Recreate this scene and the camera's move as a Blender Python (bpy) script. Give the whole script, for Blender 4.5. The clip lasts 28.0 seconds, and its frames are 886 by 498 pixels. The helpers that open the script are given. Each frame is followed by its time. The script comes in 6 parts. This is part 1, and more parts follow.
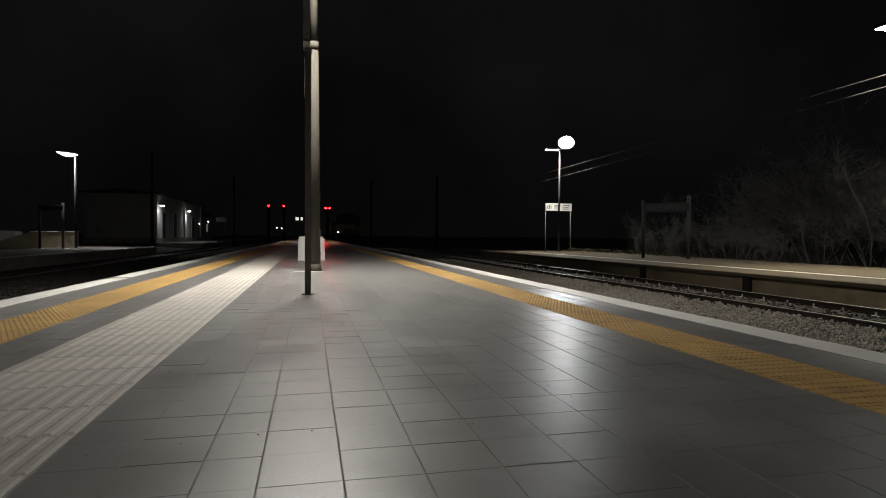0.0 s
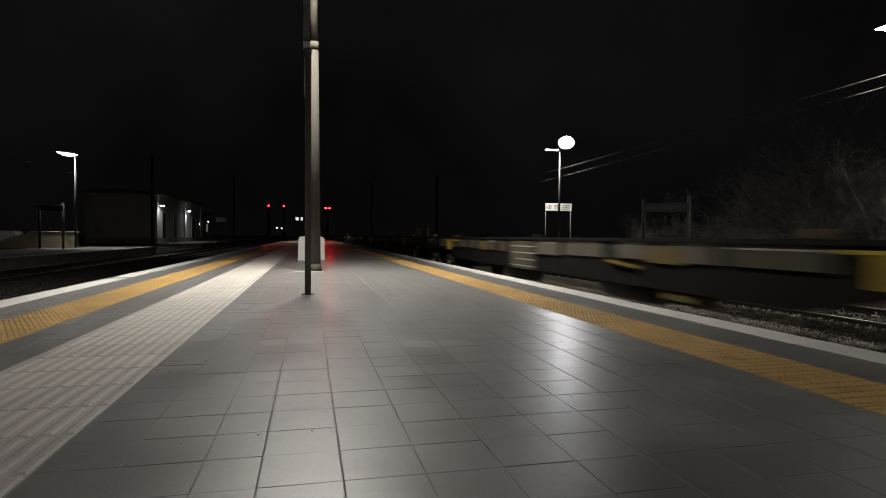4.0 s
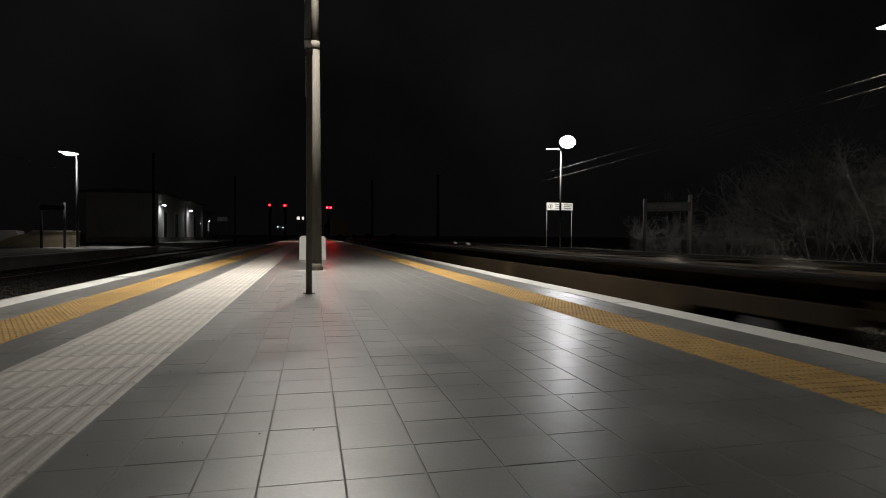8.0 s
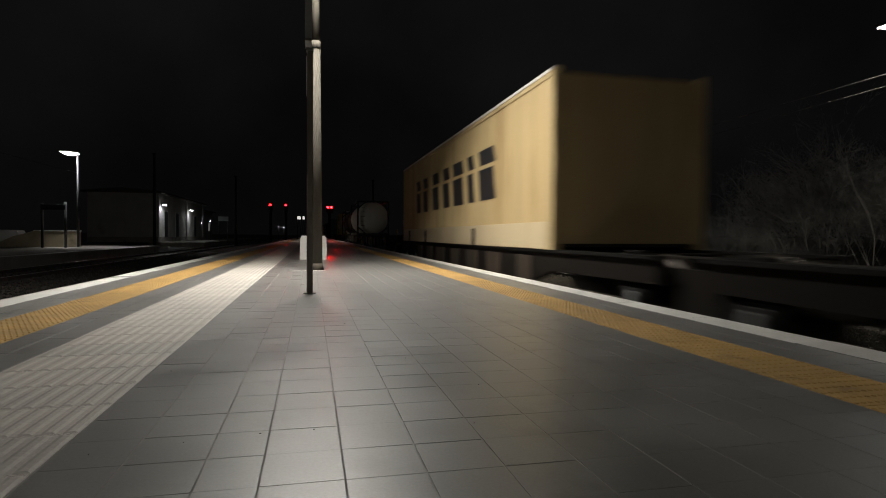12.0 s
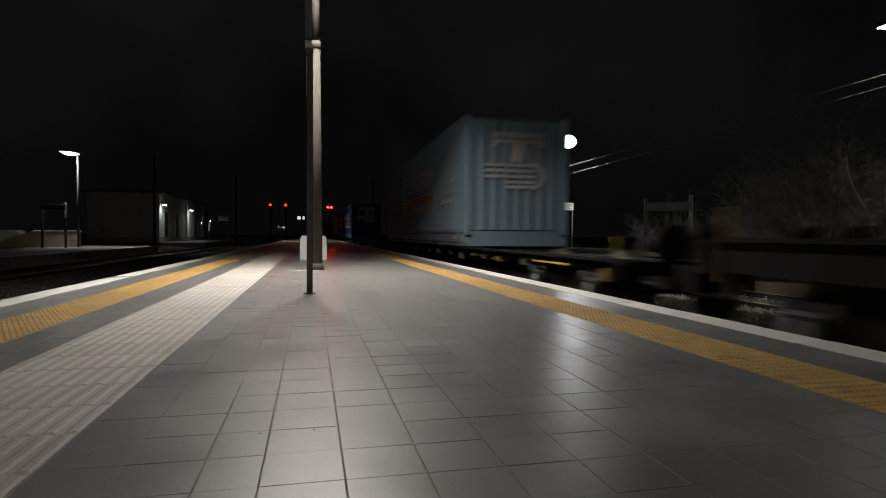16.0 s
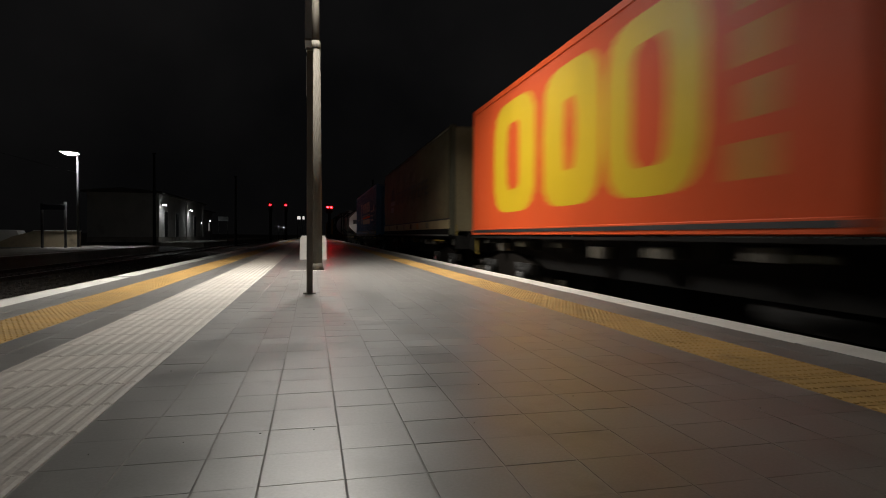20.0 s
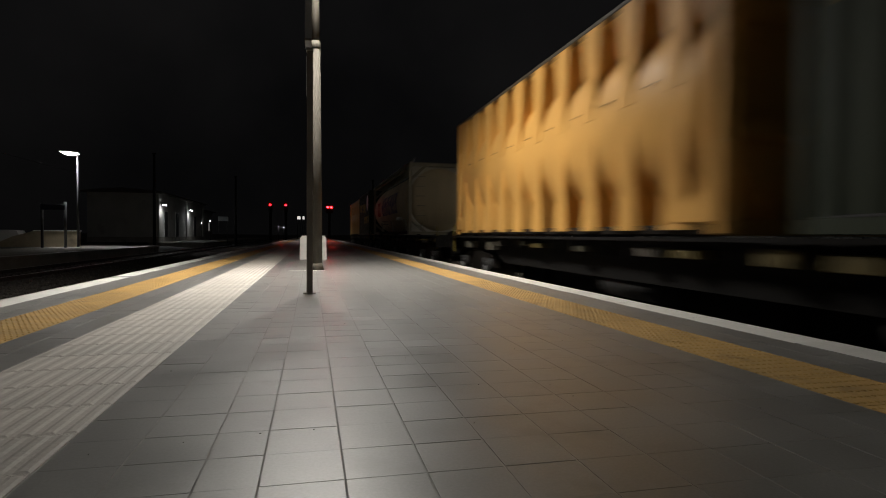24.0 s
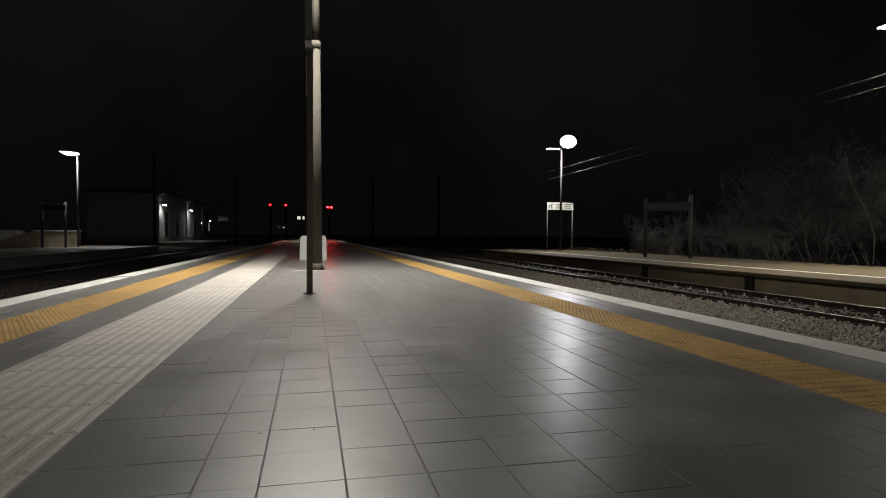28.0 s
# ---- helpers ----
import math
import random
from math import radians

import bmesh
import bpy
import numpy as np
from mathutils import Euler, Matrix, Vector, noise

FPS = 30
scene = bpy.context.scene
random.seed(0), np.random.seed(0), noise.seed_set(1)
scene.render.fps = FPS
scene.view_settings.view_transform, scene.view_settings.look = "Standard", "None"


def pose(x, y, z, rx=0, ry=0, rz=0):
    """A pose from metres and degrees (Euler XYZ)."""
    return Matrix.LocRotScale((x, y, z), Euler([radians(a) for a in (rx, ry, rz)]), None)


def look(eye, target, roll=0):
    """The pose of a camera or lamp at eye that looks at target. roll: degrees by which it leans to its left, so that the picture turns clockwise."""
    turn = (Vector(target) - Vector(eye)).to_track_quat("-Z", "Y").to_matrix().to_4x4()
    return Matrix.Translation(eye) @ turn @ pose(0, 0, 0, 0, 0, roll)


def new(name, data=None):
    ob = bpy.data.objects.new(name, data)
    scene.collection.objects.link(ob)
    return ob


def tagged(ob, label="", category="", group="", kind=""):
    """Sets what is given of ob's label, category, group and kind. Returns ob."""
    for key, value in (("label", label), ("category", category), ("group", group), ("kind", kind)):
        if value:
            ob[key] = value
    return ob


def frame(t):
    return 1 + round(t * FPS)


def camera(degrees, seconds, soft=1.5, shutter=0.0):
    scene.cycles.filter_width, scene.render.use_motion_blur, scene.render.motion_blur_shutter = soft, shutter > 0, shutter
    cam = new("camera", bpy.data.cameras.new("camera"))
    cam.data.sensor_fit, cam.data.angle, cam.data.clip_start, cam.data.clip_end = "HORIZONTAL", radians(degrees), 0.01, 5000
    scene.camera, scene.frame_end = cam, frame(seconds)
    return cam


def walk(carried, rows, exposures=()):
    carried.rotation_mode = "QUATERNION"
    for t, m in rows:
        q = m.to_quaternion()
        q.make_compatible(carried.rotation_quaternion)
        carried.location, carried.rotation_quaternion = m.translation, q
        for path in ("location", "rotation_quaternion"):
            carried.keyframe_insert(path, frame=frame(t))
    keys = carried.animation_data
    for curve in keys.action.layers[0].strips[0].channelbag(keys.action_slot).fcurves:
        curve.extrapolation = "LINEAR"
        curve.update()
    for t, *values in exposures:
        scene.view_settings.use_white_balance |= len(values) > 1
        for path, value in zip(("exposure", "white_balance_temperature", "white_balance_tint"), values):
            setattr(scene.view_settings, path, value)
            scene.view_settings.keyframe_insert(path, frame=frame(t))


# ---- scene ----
# Night at a country station: an island platform, two tracks on each side, a container train passing.
# x across the platform, y along it, z = 0 at the platform's surface. Rail heads lie 0.55 m lower.
EYE = Vector((0.0, 0.0, 0.585))
RAIL_Z = -0.55
TRACK_X = 4.63
SPEED = 22.40


def aim(yaw, pitch):
    d = Vector((math.sin(radians(yaw)) * math.cos(radians(pitch)), math.cos(radians(yaw)) * math.cos(radians(pitch)), math.sin(radians(pitch))))
    return look(EYE, EYE + d * 10, 0.40)


cam = camera(74.73, 28.0, soft=1.0, shutter=0.5)
walk(cam, [(0.0, aim(12.98, -1.235)), (3.0, aim(12.98, -1.235)), (5.5, aim(12.95, -1.24)), (7.0, aim(12.89, -1.285)),
           (9.0, aim(12.85, -1.305)), (10.5, aim(12.81, -1.326)), (14.5, aim(12.80, -1.32)), (19.0, aim(12.81, -1.326)),
           (28.0, aim(12.81, -1.326))])

# ---- light ----
world = bpy.data.worlds.new("night_sky")
scene.world = world
world.use_nodes = True
wn, wl = world.node_tree.nodes, world.node_tree.links
wn.clear()
w_out, w_bg = wn.new("ShaderNodeOutputWorld"), wn.new("ShaderNodeBackground")
w_co, w_no, w_ra = wn.new("ShaderNodeTexCoord"), wn.new("ShaderNodeTexNoise"), wn.new("ShaderNodeValToRGB")
w_no.inputs["Scale"].default_value, w_no.inputs["Detail"].default_value = 2.2, 5.0
w_ra.color_ramp.elements[0].position, w_ra.color_ramp.elements[0].color = 0.35, (0.0026, 0.0026, 0.0028, 1)
w_ra.color_ramp.elements[1].position, w_ra.color_ramp.elements[1].color = 0.75, (0.0076, 0.0072, 0.0072, 1)
wl.new(w_co.outputs["Generated"], w_no.inputs["Vector"])
wl.new(w_no.outputs["Fac"], w_ra.inputs["Fac"])
# The haze of the night sky thins towards the horizon, where it is almost black.
w_sep, w_up, w_mul = wn.new("ShaderNodeSeparateXYZ"), wn.new("ShaderNodeMapRange"), wn.new("ShaderNodeVectorMath")
w_up.inputs["From Min"].default_value, w_up.inputs["From Max"].default_value = -0.02, 0.42
w_up.inputs["To Min"].default_value, w_up.inputs["To Max"].default_value = 0.55, 1.0
w_mul.operation = "SCALE"
wl.new(w_co.outputs["Generated"], w_sep.inputs["Vector"])
wl.new(w_sep.outputs["Z"], w_up.inputs["Value"])
wl.new(w_ra.outputs["Color"], w_mul.inputs[0])
wl.new(w_up.outputs["Result"], w_mul.inputs["Scale"])
wl.new(w_mul.outputs["Vector"], w_bg.inputs["Color"])
wl.new(w_bg.outputs["Background"], w_out.inputs["Surface"])
scene.view_settings.exposure = 0.0


def lamp(name, eye, target, watts, size, colour=(1.0, 0.95, 0.86), spread=180, long=0.0):
    data = bpy.data.lights.new(name, "AREA")
    data.shape, data.size, data.energy, data.color, data.spread = "DISK", size, watts, colour, radians(spread)
    if long:
        data.shape, data.size, data.size_y = "RECTANGLE", long, size
    ob = new(name, data)
    ob.matrix_world = look(eye, target)
    return ob


# The light of each lamp head of the place, and an added fill.
lamp("platform_lamp_light", (0.10, 8.60, 5.28), (0.02, 8.60, 0), 440, 0.90, (1.0, 0.955, 0.88), 139, 0.34)
lamp("platform_lamp_light_far", (0.085, 54.0, 5.28), (0.085, 54.2, 0), 120, 0.90, (1.0, 0.955, 0.88), 112, 0.34)
lamp("platform_lamp_light_behind", (0.10, -18.0, 5.28), (0.06, -17.6, 0), 860, 0.90, (1.0, 0.95, 0.87), 170, 0.34)
lamp("flood_light", (13.08, 28.2, 5.55), (6.0, 12.0, 0), 88, 0.7, (0.95, 0.97, 1.0), 140)
lamp("street_light_arm", (12.5, 28.75, 5.13), (14.4, 27.6, 0), 300, 0.3, (1.0, 0.94, 0.84), 160)
lamp("street_light_near", (13.45, 11.3, 5.55), (14.1, 11.4, 0), 480, 0.3, (1.0, 0.91, 0.74), 150)
# Unseen flood added to brighten the fronts of the distant loads.
lamp("flood_fill_light", (14.55, 11.3, 5.70), (4.6, 40.0, 1.0), 215, 0.5, (0.97, 0.97, 1.0), 72)
lamp("street_light_left", (-13.5, 36.9, 5.08), (-10.5, 38.5, 0), 120, 0.3, (0.95, 0.97, 1.0), 108)
lamp("wall_lamp_light_a", (-13.75, 60.6, 3.25), (-13.9, 60.7, 0), 44, 0.15, (0.9, 0.97, 1.0))
lamp("wall_lamp_light_b", (-13.75, 73.4, 3.25), (-13.9, 73.5, 0), 44, 0.15, (0.9, 0.97, 1.0))


# ---- materials ----
def material(name, colour, rough=0.6, metal=0.0, vary=0.25, scale=3.0, fine=60.0, bump=0.15, depth=0.01, stain=None, stain_at=0.55, spread=0.0, coat=0.0, coat_rough=0.15, streak=False, spec=0.5, world=False, rvar=0.12):
    """Colour with a coarse and a fine noise, optional stains, a change from piece to piece, and a fine relief."""
    m = bpy.data.materials.new(name)
    m.use_nodes = True
    n, l = m.node_tree.nodes, m.node_tree.links
    b = n["Principled BSDF"]
    co = n.new("ShaderNodeTexCoord")
    src = n.new("ShaderNodeNewGeometry").outputs["Position"] if world else co.outputs["Object"]
    flat = src
    if streak:
        mp = n.new("ShaderNodeMapping")
        mp.inputs["Scale"].default_value = (1.0, 1.0, 0.12)
        l.new(src, mp.inputs["Vector"])
        src = mp.outputs["Vector"]
    big, small = n.new("ShaderNodeTexNoise"), n.new("ShaderNodeTexNoise")
    big.inputs["Scale"].default_value, big.inputs["Detail"].default_value = scale, 6.0
    small.inputs["Scale"].default_value, small.inputs["Detail"].default_value = fine, 4.0
    l.new(src, big.inputs["Vector"])
    l.new(flat, small.inputs["Vector"])
    ramp = n.new("ShaderNodeValToRGB")
    c = Vector(colour)
    ramp.color_ramp.elements[0].position, ramp.color_ramp.elements[1].position = 0.3, 0.7
    ramp.color_ramp.elements[0].color = (*(c * (1 - vary)), 1)
    ramp.color_ramp.elements[1].color = (*[min(1.0, v * (1 + vary)) for v in c], 1)
    mixf = n.new("ShaderNodeMath")
    mixf.operation = "MULTIPLY_ADD"
    mixf.inputs[1].default_value, mixf.inputs[2].default_value = 0.35, 0.0
    l.new(small.outputs["Fac"], mixf.inputs[0])
    add = n.new("ShaderNodeMath")
    add.operation = "MULTIPLY_ADD"
    add.inputs[1].default_value = 0.65
    l.new(big.outputs["Fac"], add.inputs[0])
    l.new(mixf.outputs[0], add.inputs[2])
    l.new(add.outputs[0], ramp.inputs["Fac"])
    col = ramp.outputs["Color"]
    if stain:
        s_no, s_ra, s_mix = n.new("ShaderNodeTexNoise"), n.new("ShaderNodeValToRGB"), n.new("ShaderNodeMix")
        s_no.inputs["Scale"].default_value, s_no.inputs["Detail"].default_value = scale * 0.7, 8.0
        s_no.inputs["Roughness"].default_value = 0.65
        l.new(src, s_no.inputs["Vector"])
        s_ra.color_ramp.elements[0].position, s_ra.color_ramp.elements[1].position = stain_at, min(0.99, stain_at + 0.16)
        l.new(s_no.outputs["Fac"], s_ra.inputs["Fac"])
        s_mix.data_type = "RGBA"
        l.new(s_ra.outputs["Color"], s_mix.inputs["Factor"])
        l.new(col, s_mix.inputs["A"])
        s_mix.inputs["B"].default_value = (*stain, 1)
        col = s_mix.outputs["Result"]
    if spread:
        info, mul, hsv = n.new("ShaderNodeObjectInfo"), n.new("ShaderNodeMath"), n.new("ShaderNodeHueSaturation")
        mul.operation = "MULTIPLY_ADD"
        mul.inputs[1].default_value, mul.inputs[2].default_value = spread, 1 - spread / 2
        l.new(info.outputs["Random"], mul.inputs[0])
        l.new(mul.outputs[0], hsv.inputs["Value"])
        l.new(col, hsv.inputs["Color"])
        col = hsv.outputs["Color"]
    l.new(col, b.inputs["Base Color"])
    r_ra = n.new("ShaderNodeMapRange")
    r_ra.inputs["To Min"].default_value, r_ra.inputs["To Max"].default_value = max(0.03, rough - rvar), min(1.0, rough + rvar)
    l.new(big.outputs["Fac"], r_ra.inputs["Value"])
    l.new(r_ra.outputs["Result"], b.inputs["Roughness"])
    b.inputs["Metallic"].default_value = metal
    b.inputs["Coat Weight"].default_value = coat
    b.inputs["Coat Roughness"].default_value = coat_rough
    b.inputs["Specular IOR Level"].default_value = spec
    if bump:
        bp = n.new("ShaderNodeBump")
        bp.inputs["Strength"].default_value, bp.inputs["Distance"].default_value = bump, depth
        l.new(small.outputs["Fac"], bp.inputs["Height"])
        l.new(bp.outputs["Normal"], b.inputs["Normal"])
    return m


def glow(name, colour, strength):
    m = bpy.data.materials.new(name)
    m.use_nodes = True
    b = m.node_tree.nodes["Principled BSDF"]
    b.inputs["Base Color"].default_value = (*colour, 1)
    b.inputs["Emission Color"].default_value = (*colour, 1)
    b.inputs["Emission Strength"].default_value = strength
    return m


M = dict(
    tile=material("grey_tile", (0.156, 0.152, 0.143), 0.40, vary=0.28, scale=2.8, fine=110, bump=0.05, depth=0.002, stain=(0.105, 0.100, 0.092), stain_at=0.54, spread=0.07, coat=0.075, coat_rough=0.24, spec=0.9, world=True, rvar=0.13),
    grout=material("worn_grout", (0.27, 0.262, 0.25), 0.85, vary=0.4, scale=1.6, fine=9, stain=(0.14, 0.135, 0.13), stain_at=0.56, world=True),
    yellow=material("yellow_tactile", (0.40, 0.252, 0.085), 0.7, spec=0.3, world=True, vary=0.2, scale=4, fine=80, bump=0.1, stain=(0.21, 0.135, 0.06), stain_at=0.58, spread=0.18),
    path=material("pale_tactile", (0.42, 0.395, 0.355), 0.6, world=True, vary=0.15, scale=3, fine=70, bump=0.15, stain=(0.29, 0.27, 0.24), stain_at=0.62, spread=0.12),
    kerb=material("white_kerb", (0.60, 0.59, 0.56), 0.55, world=True, vary=0.15, scale=3, fine=50, stain=(0.32, 0.31, 0.29), stain_at=0.66, spread=0.12),
    concrete=material("old_concrete", (0.24, 0.22, 0.19), 0.85, vary=0.3, scale=1.2, fine=30, bump=0.4, depth=0.02, stain=(0.09, 0.08, 0.065), stain_at=0.55),
    old_concrete=material("worn_brown_concrete", (0.26, 0.21, 0.135), 0.85, vary=0.3, scale=1.2, fine=30, bump=0.4, depth=0.02, stain=(0.13, 0.10, 0.065), stain_at=0.55),
    platform_asphalt=material("worn_brown_asphalt", (0.105, 0.085, 0.054), 0.85, vary=0.35, scale=1.4, fine=40, bump=0.4, depth=0.01, stain=(0.07, 0.058, 0.04), stain_at=0.55),
    edge_white=material("white_edge_paint", (0.82, 0.80, 0.74), 0.5, vary=0.08, scale=3, fine=50),
    soil=material("dark_soil", (0.06, 0.055, 0.045), 0.95, vary=0.4, scale=0.8, fine=14, bump=0.6, depth=0.05),
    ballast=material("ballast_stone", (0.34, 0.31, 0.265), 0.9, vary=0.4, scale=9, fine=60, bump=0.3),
    ballast_dark=material("darker_ballast", (0.045, 0.038, 0.032), 0.9, vary=0.4, scale=9, fine=60, bump=0.3),
    ballast_bed=material("ballast_bed", (0.07, 0.062, 0.054), 0.95, vary=0.5, scale=12, fine=45, bump=0.9, depth=0.05),
    rail=material("rusty_rail", (0.03, 0.021, 0.016), 0.7, metal=0.3, vary=0.35, scale=5, fine=60),
    rail_top=material("polished_rail_head", (0.42, 0.40, 0.37), 0.38, metal=0.9, vary=0.1, scale=5),
    sleeper=material("concrete_sleeper", (0.05, 0.044, 0.038), 0.9, vary=0.25, scale=4),
    clip=material("steel_clip", (0.55, 0.54, 0.52), 0.3, metal=0.4, vary=0.2),
    galv=material("galvanised_steel", (0.24, 0.24, 0.235), 0.55, metal=0.4, vary=0.15, scale=6, fine=40, bump=0.05),
    dark_steel=material("dark_painted_steel", (0.022, 0.021, 0.02), 0.6, metal=0.0, spec=0.3, vary=0.3, scale=5),
    grey_pole=material("grey_painted_pole", (0.062, 0.062, 0.060), 0.6, vary=0.2, scale=6),
    post_paint=material("dark_grey_post_paint", (0.034, 0.034, 0.033), 0.65, vary=0.25, scale=6, spec=0.25),
    slim=material("brown_grey_paint", (0.10, 0.085, 0.068), 0.6, vary=0.25, scale=7),
    timber=material("weathered_pole", (0.050, 0.045, 0.036), 0.85, spec=0.2, vary=0.3, scale=3, fine=40, bump=0.35, streak=True, stain=(0.095, 0.073, 0.05), stain_at=0.58),
    white=material("white_paint", (0.72, 0.71, 0.68), 0.5, vary=0.1, scale=4, stain=(0.42, 0.4, 0.36), stain_at=0.68),
    sign_white=material("sign_white", (0.75, 0.75, 0.74), 0.4, vary=0.05),
    sign_dark=material("sign_dark", (0.03, 0.032, 0.04), 0.45, vary=0.1),
    black=material("black_marking", (0.02, 0.02, 0.022), 0.6, vary=0.2),
    plaster=material("pale_plaster", (0.40, 0.385, 0.355), 0.85, vary=0.2, scale=0.8, fine=25, bump=0.2, stain=(0.25, 0.23, 0.2), stain_at=0.58),
    roof=material("dark_roof", (0.09, 0.075, 0.065), 0.85, vary=0.3, scale=2),
    bark=material("grey_bark", (0.098, 0.098, 0.097), 0.9, vary=0.3, scale=4, fine=40, bump=0.3),
    weed=material("dry_grass", (0.075, 0.07, 0.04), 0.9, vary=0.4, scale=3),
    glass=material("dark_glass", (0.012, 0.013, 0.015), 0.12, vary=0.1, bump=0),
    wire=material("cable", (0.06, 0.058, 0.055), 0.5, metal=0.3, vary=0.1),
    led=glow("lamp_white", (1.0, 0.98, 0.95), 35.0),
    led_dim=glow("lamp_white_far", (0.93, 0.97, 1.0), 10.0),
    red=glow("signal_red", (1.0, 0.0007, 0.0012), 640.0),
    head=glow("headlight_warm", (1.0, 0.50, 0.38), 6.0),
    tail=glow("tail_lamp_red", (1.0, 0.04, 0.03), 2.5),
    window_dim=glow("dim_window", (1.0, 0.95, 0.9), 0.10),
    window_glow=glow("lit_window", (1.0, 0.95, 0.9), 0.8),
)


# ---- mesh helpers ----
def box(bm, x0, x1, y0, y1, z0, z1, bevel=0.0):
    vs = [bm.verts.new(p) for p in ((x0, y0, z0), (x1, y0, z0), (x1, y1, z0), (x0, y1, z0), (x0, y0, z1), (x1, y0, z1), (x1, y1, z1), (x0, y1, z1))]
    fs = [bm.faces.new([vs[i] for i in q]) for q in ((3, 2, 1, 0), (4, 5, 6, 7), (0, 1, 5, 4), (1, 2, 6, 5), (2, 3, 7, 6), (3, 0, 4, 7))]
    if bevel:
        bmesh.ops.bevel(bm, geom=list({e for f in fs for e in f.edges}), offset=bevel, segments=1, affect="EDGES")
    return bm


def bar(bm, a, b, r0, r1=None, seg=10, flat=False):
    """A tapered round bar from a to b; flat: square section."""
    a, b = Vector(a), Vector(b)
    r1 = r0 if r1 is None else r1
    m = Matrix.Translation((a + b) / 2) @ (b - a).to_track_quat("Z", "Y").to_matrix().to_4x4()
    if flat:
        m = m @ Matrix.Rotation(radians(45), 4, "Z")
        seg, r0, r1 = 4, r0 * 1.414, r1 * 1.414
    out = bmesh.ops.create_cone(bm, cap_ends=True, segments=seg, radius1=max(r0, 1e-4), radius2=max(r1, 1e-4), depth=(b - a).length, matrix=m)
    if seg > 7:
        for f in {f for v in out["verts"] for f in v.link_faces}:
            f.smooth = len(f.verts) == 4
    return bm


def prism(bm, outline, axis, lo, hi):
    """Extrudes an outline of pairs along an axis: x takes pairs (y, z), y takes (x, z), z takes (x, y)."""
    put = {"x": lambda p, q: (q, p[0], p[1]), "y": lambda p, q: (p[0], q, p[1]), "z": lambda p, q: (p[0], p[1], q)}[axis]
    a = [bm.verts.new(put(p, lo)) for p in outline]
    b = [bm.verts.new(put(p, hi)) for p in outline]
    bm.faces.new(a)
    bm.faces.new(b[::-1])
    n = len(outline)
    for i in range(n):
        bm.faces.new((a[i], b[i], b[(i + 1) % n], a[(i + 1) % n]))
    bmesh.ops.recalc_face_normals(bm, faces=bm.faces)
    return bm


def lathe(bm, profile, centre=(0, 0, 0), axis="y", seg=28):
    """Turns a profile of (along, radius) round an axis through centre."""
    rings = []
    for s, r in profile:
        ring = []
        for k in range(seg):
            a = 2 * math.pi * k / seg
            u, v = r * math.cos(a), r * math.sin(a)
            p = {"x": (s, u, v), "y": (u, s, v), "z": (u, v, s)}[axis]
            ring.append(bm.verts.new(Vector(p) + Vector(centre)))
        rings.append(ring)
    faces = []
    for p, q in zip(rings, rings[1:]):
        for k in range(seg):
            faces.append(bm.faces.new((p[k], p[(k + 1) % seg], q[(k + 1) % seg], q[k])))
    faces.append(bm.faces.new(rings[0]))
    faces.append(bm.faces.new(rings[-1]))
    for f in faces[:-2]:
        f.smooth = True
    bmesh.ops.recalc_face_normals(bm, faces=faces)
    return bm


def part(name, bm, mat, parent=None, label="", at=None):
    """Links a bmesh as one mesh object, under a thing or a part."""
    me = bpy.data.meshes.new(name)
    bm.to_mesh(me)
    bm.free()
    me.materials.append(mat)
    ob = new(name, me)
    if at is not None:
        ob.matrix_basis = at
    if parent:
        ob.parent = parent
    if label:
        tagged(ob, label)
    return ob


def tube(bm, pts, r, seg=6):
    """One continuous round tube through the points."""
    pts = [Vector(p) for p in pts]
    rings = []
    for i, p in enumerate(pts):
        d = (pts[min(i + 1, len(pts) - 1)] - pts[max(i - 1, 0)]).normalized()
        s1 = d.orthogonal().normalized()
        s2 = d.cross(s1)
        rings.append([bm.verts.new(p + (s1 * math.cos(a * 2 * math.pi / seg) + s2 * math.sin(a * 2 * math.pi / seg)) * r) for a in range(seg)])
    for a, b in zip(rings, rings[1:]):
        for k in range(seg):
            bm.faces.new((a[k], a[(k + 1) % seg], b[(k + 1) % seg], b[k]))
    bm.faces.new(rings[0][::-1])
    bm.faces.new(rings[-1])
    return bm


def B():
    return bmesh.new()


def thing(name, at, label, category, group="", kind=""):
    ob = new(name)
    ob.matrix_basis = at
    return tagged(ob, label, category, group, kind)


def mesh_of(name, verts, faces, mat):
    me = bpy.data.meshes.new(name)
    me.from_pydata(verts, [], faces)
    me.materials.append(mat)
    me.update()
    return me


# ---- ground, platforms, tracks ----
def ground():
    bm = B()
    xs = [-1500, -120, -40, -14.5, -10.2, 10.2, 15.5, 40, 120, 1500]
    ys = [-1500, -60, 0, 60, 200, 600, 2500]
    grid = [[bm.verts.new((x, y, -0.86 if abs(x) < 12 else -0.55)) for x in xs] for y in ys]
    for a, b in zip(grid, grid[1:]):
        for i in range(len(xs) - 1):
            bm.faces.new((a[i], a[i + 1], b[i + 1], b[i]))
    tagged(part("ground", bm, M["soil"]), "dark bare soil round the station at night", "ground", kind="structure")


END_Y = 170.0


def platform_slab(name, x0, x1, y0, y1, top, bottom, mat, label):
    """A platform: a core with an overhanging coping on its track side or sides."""
    root = thing(name, pose(0, 0, 0), label, "platform", kind="structure")
    part("platform_wall", box(B(), x0 + 0.12, x1 - 0.12, y0, y1, bottom, top - 0.09), M["old_concrete"] if mat is M["platform_asphalt"] else M["concrete"], root)
    part("platform_top", box(B(), x0, x1, y0, y1, top - 0.09, top, 0.012), mat, root)
    return root


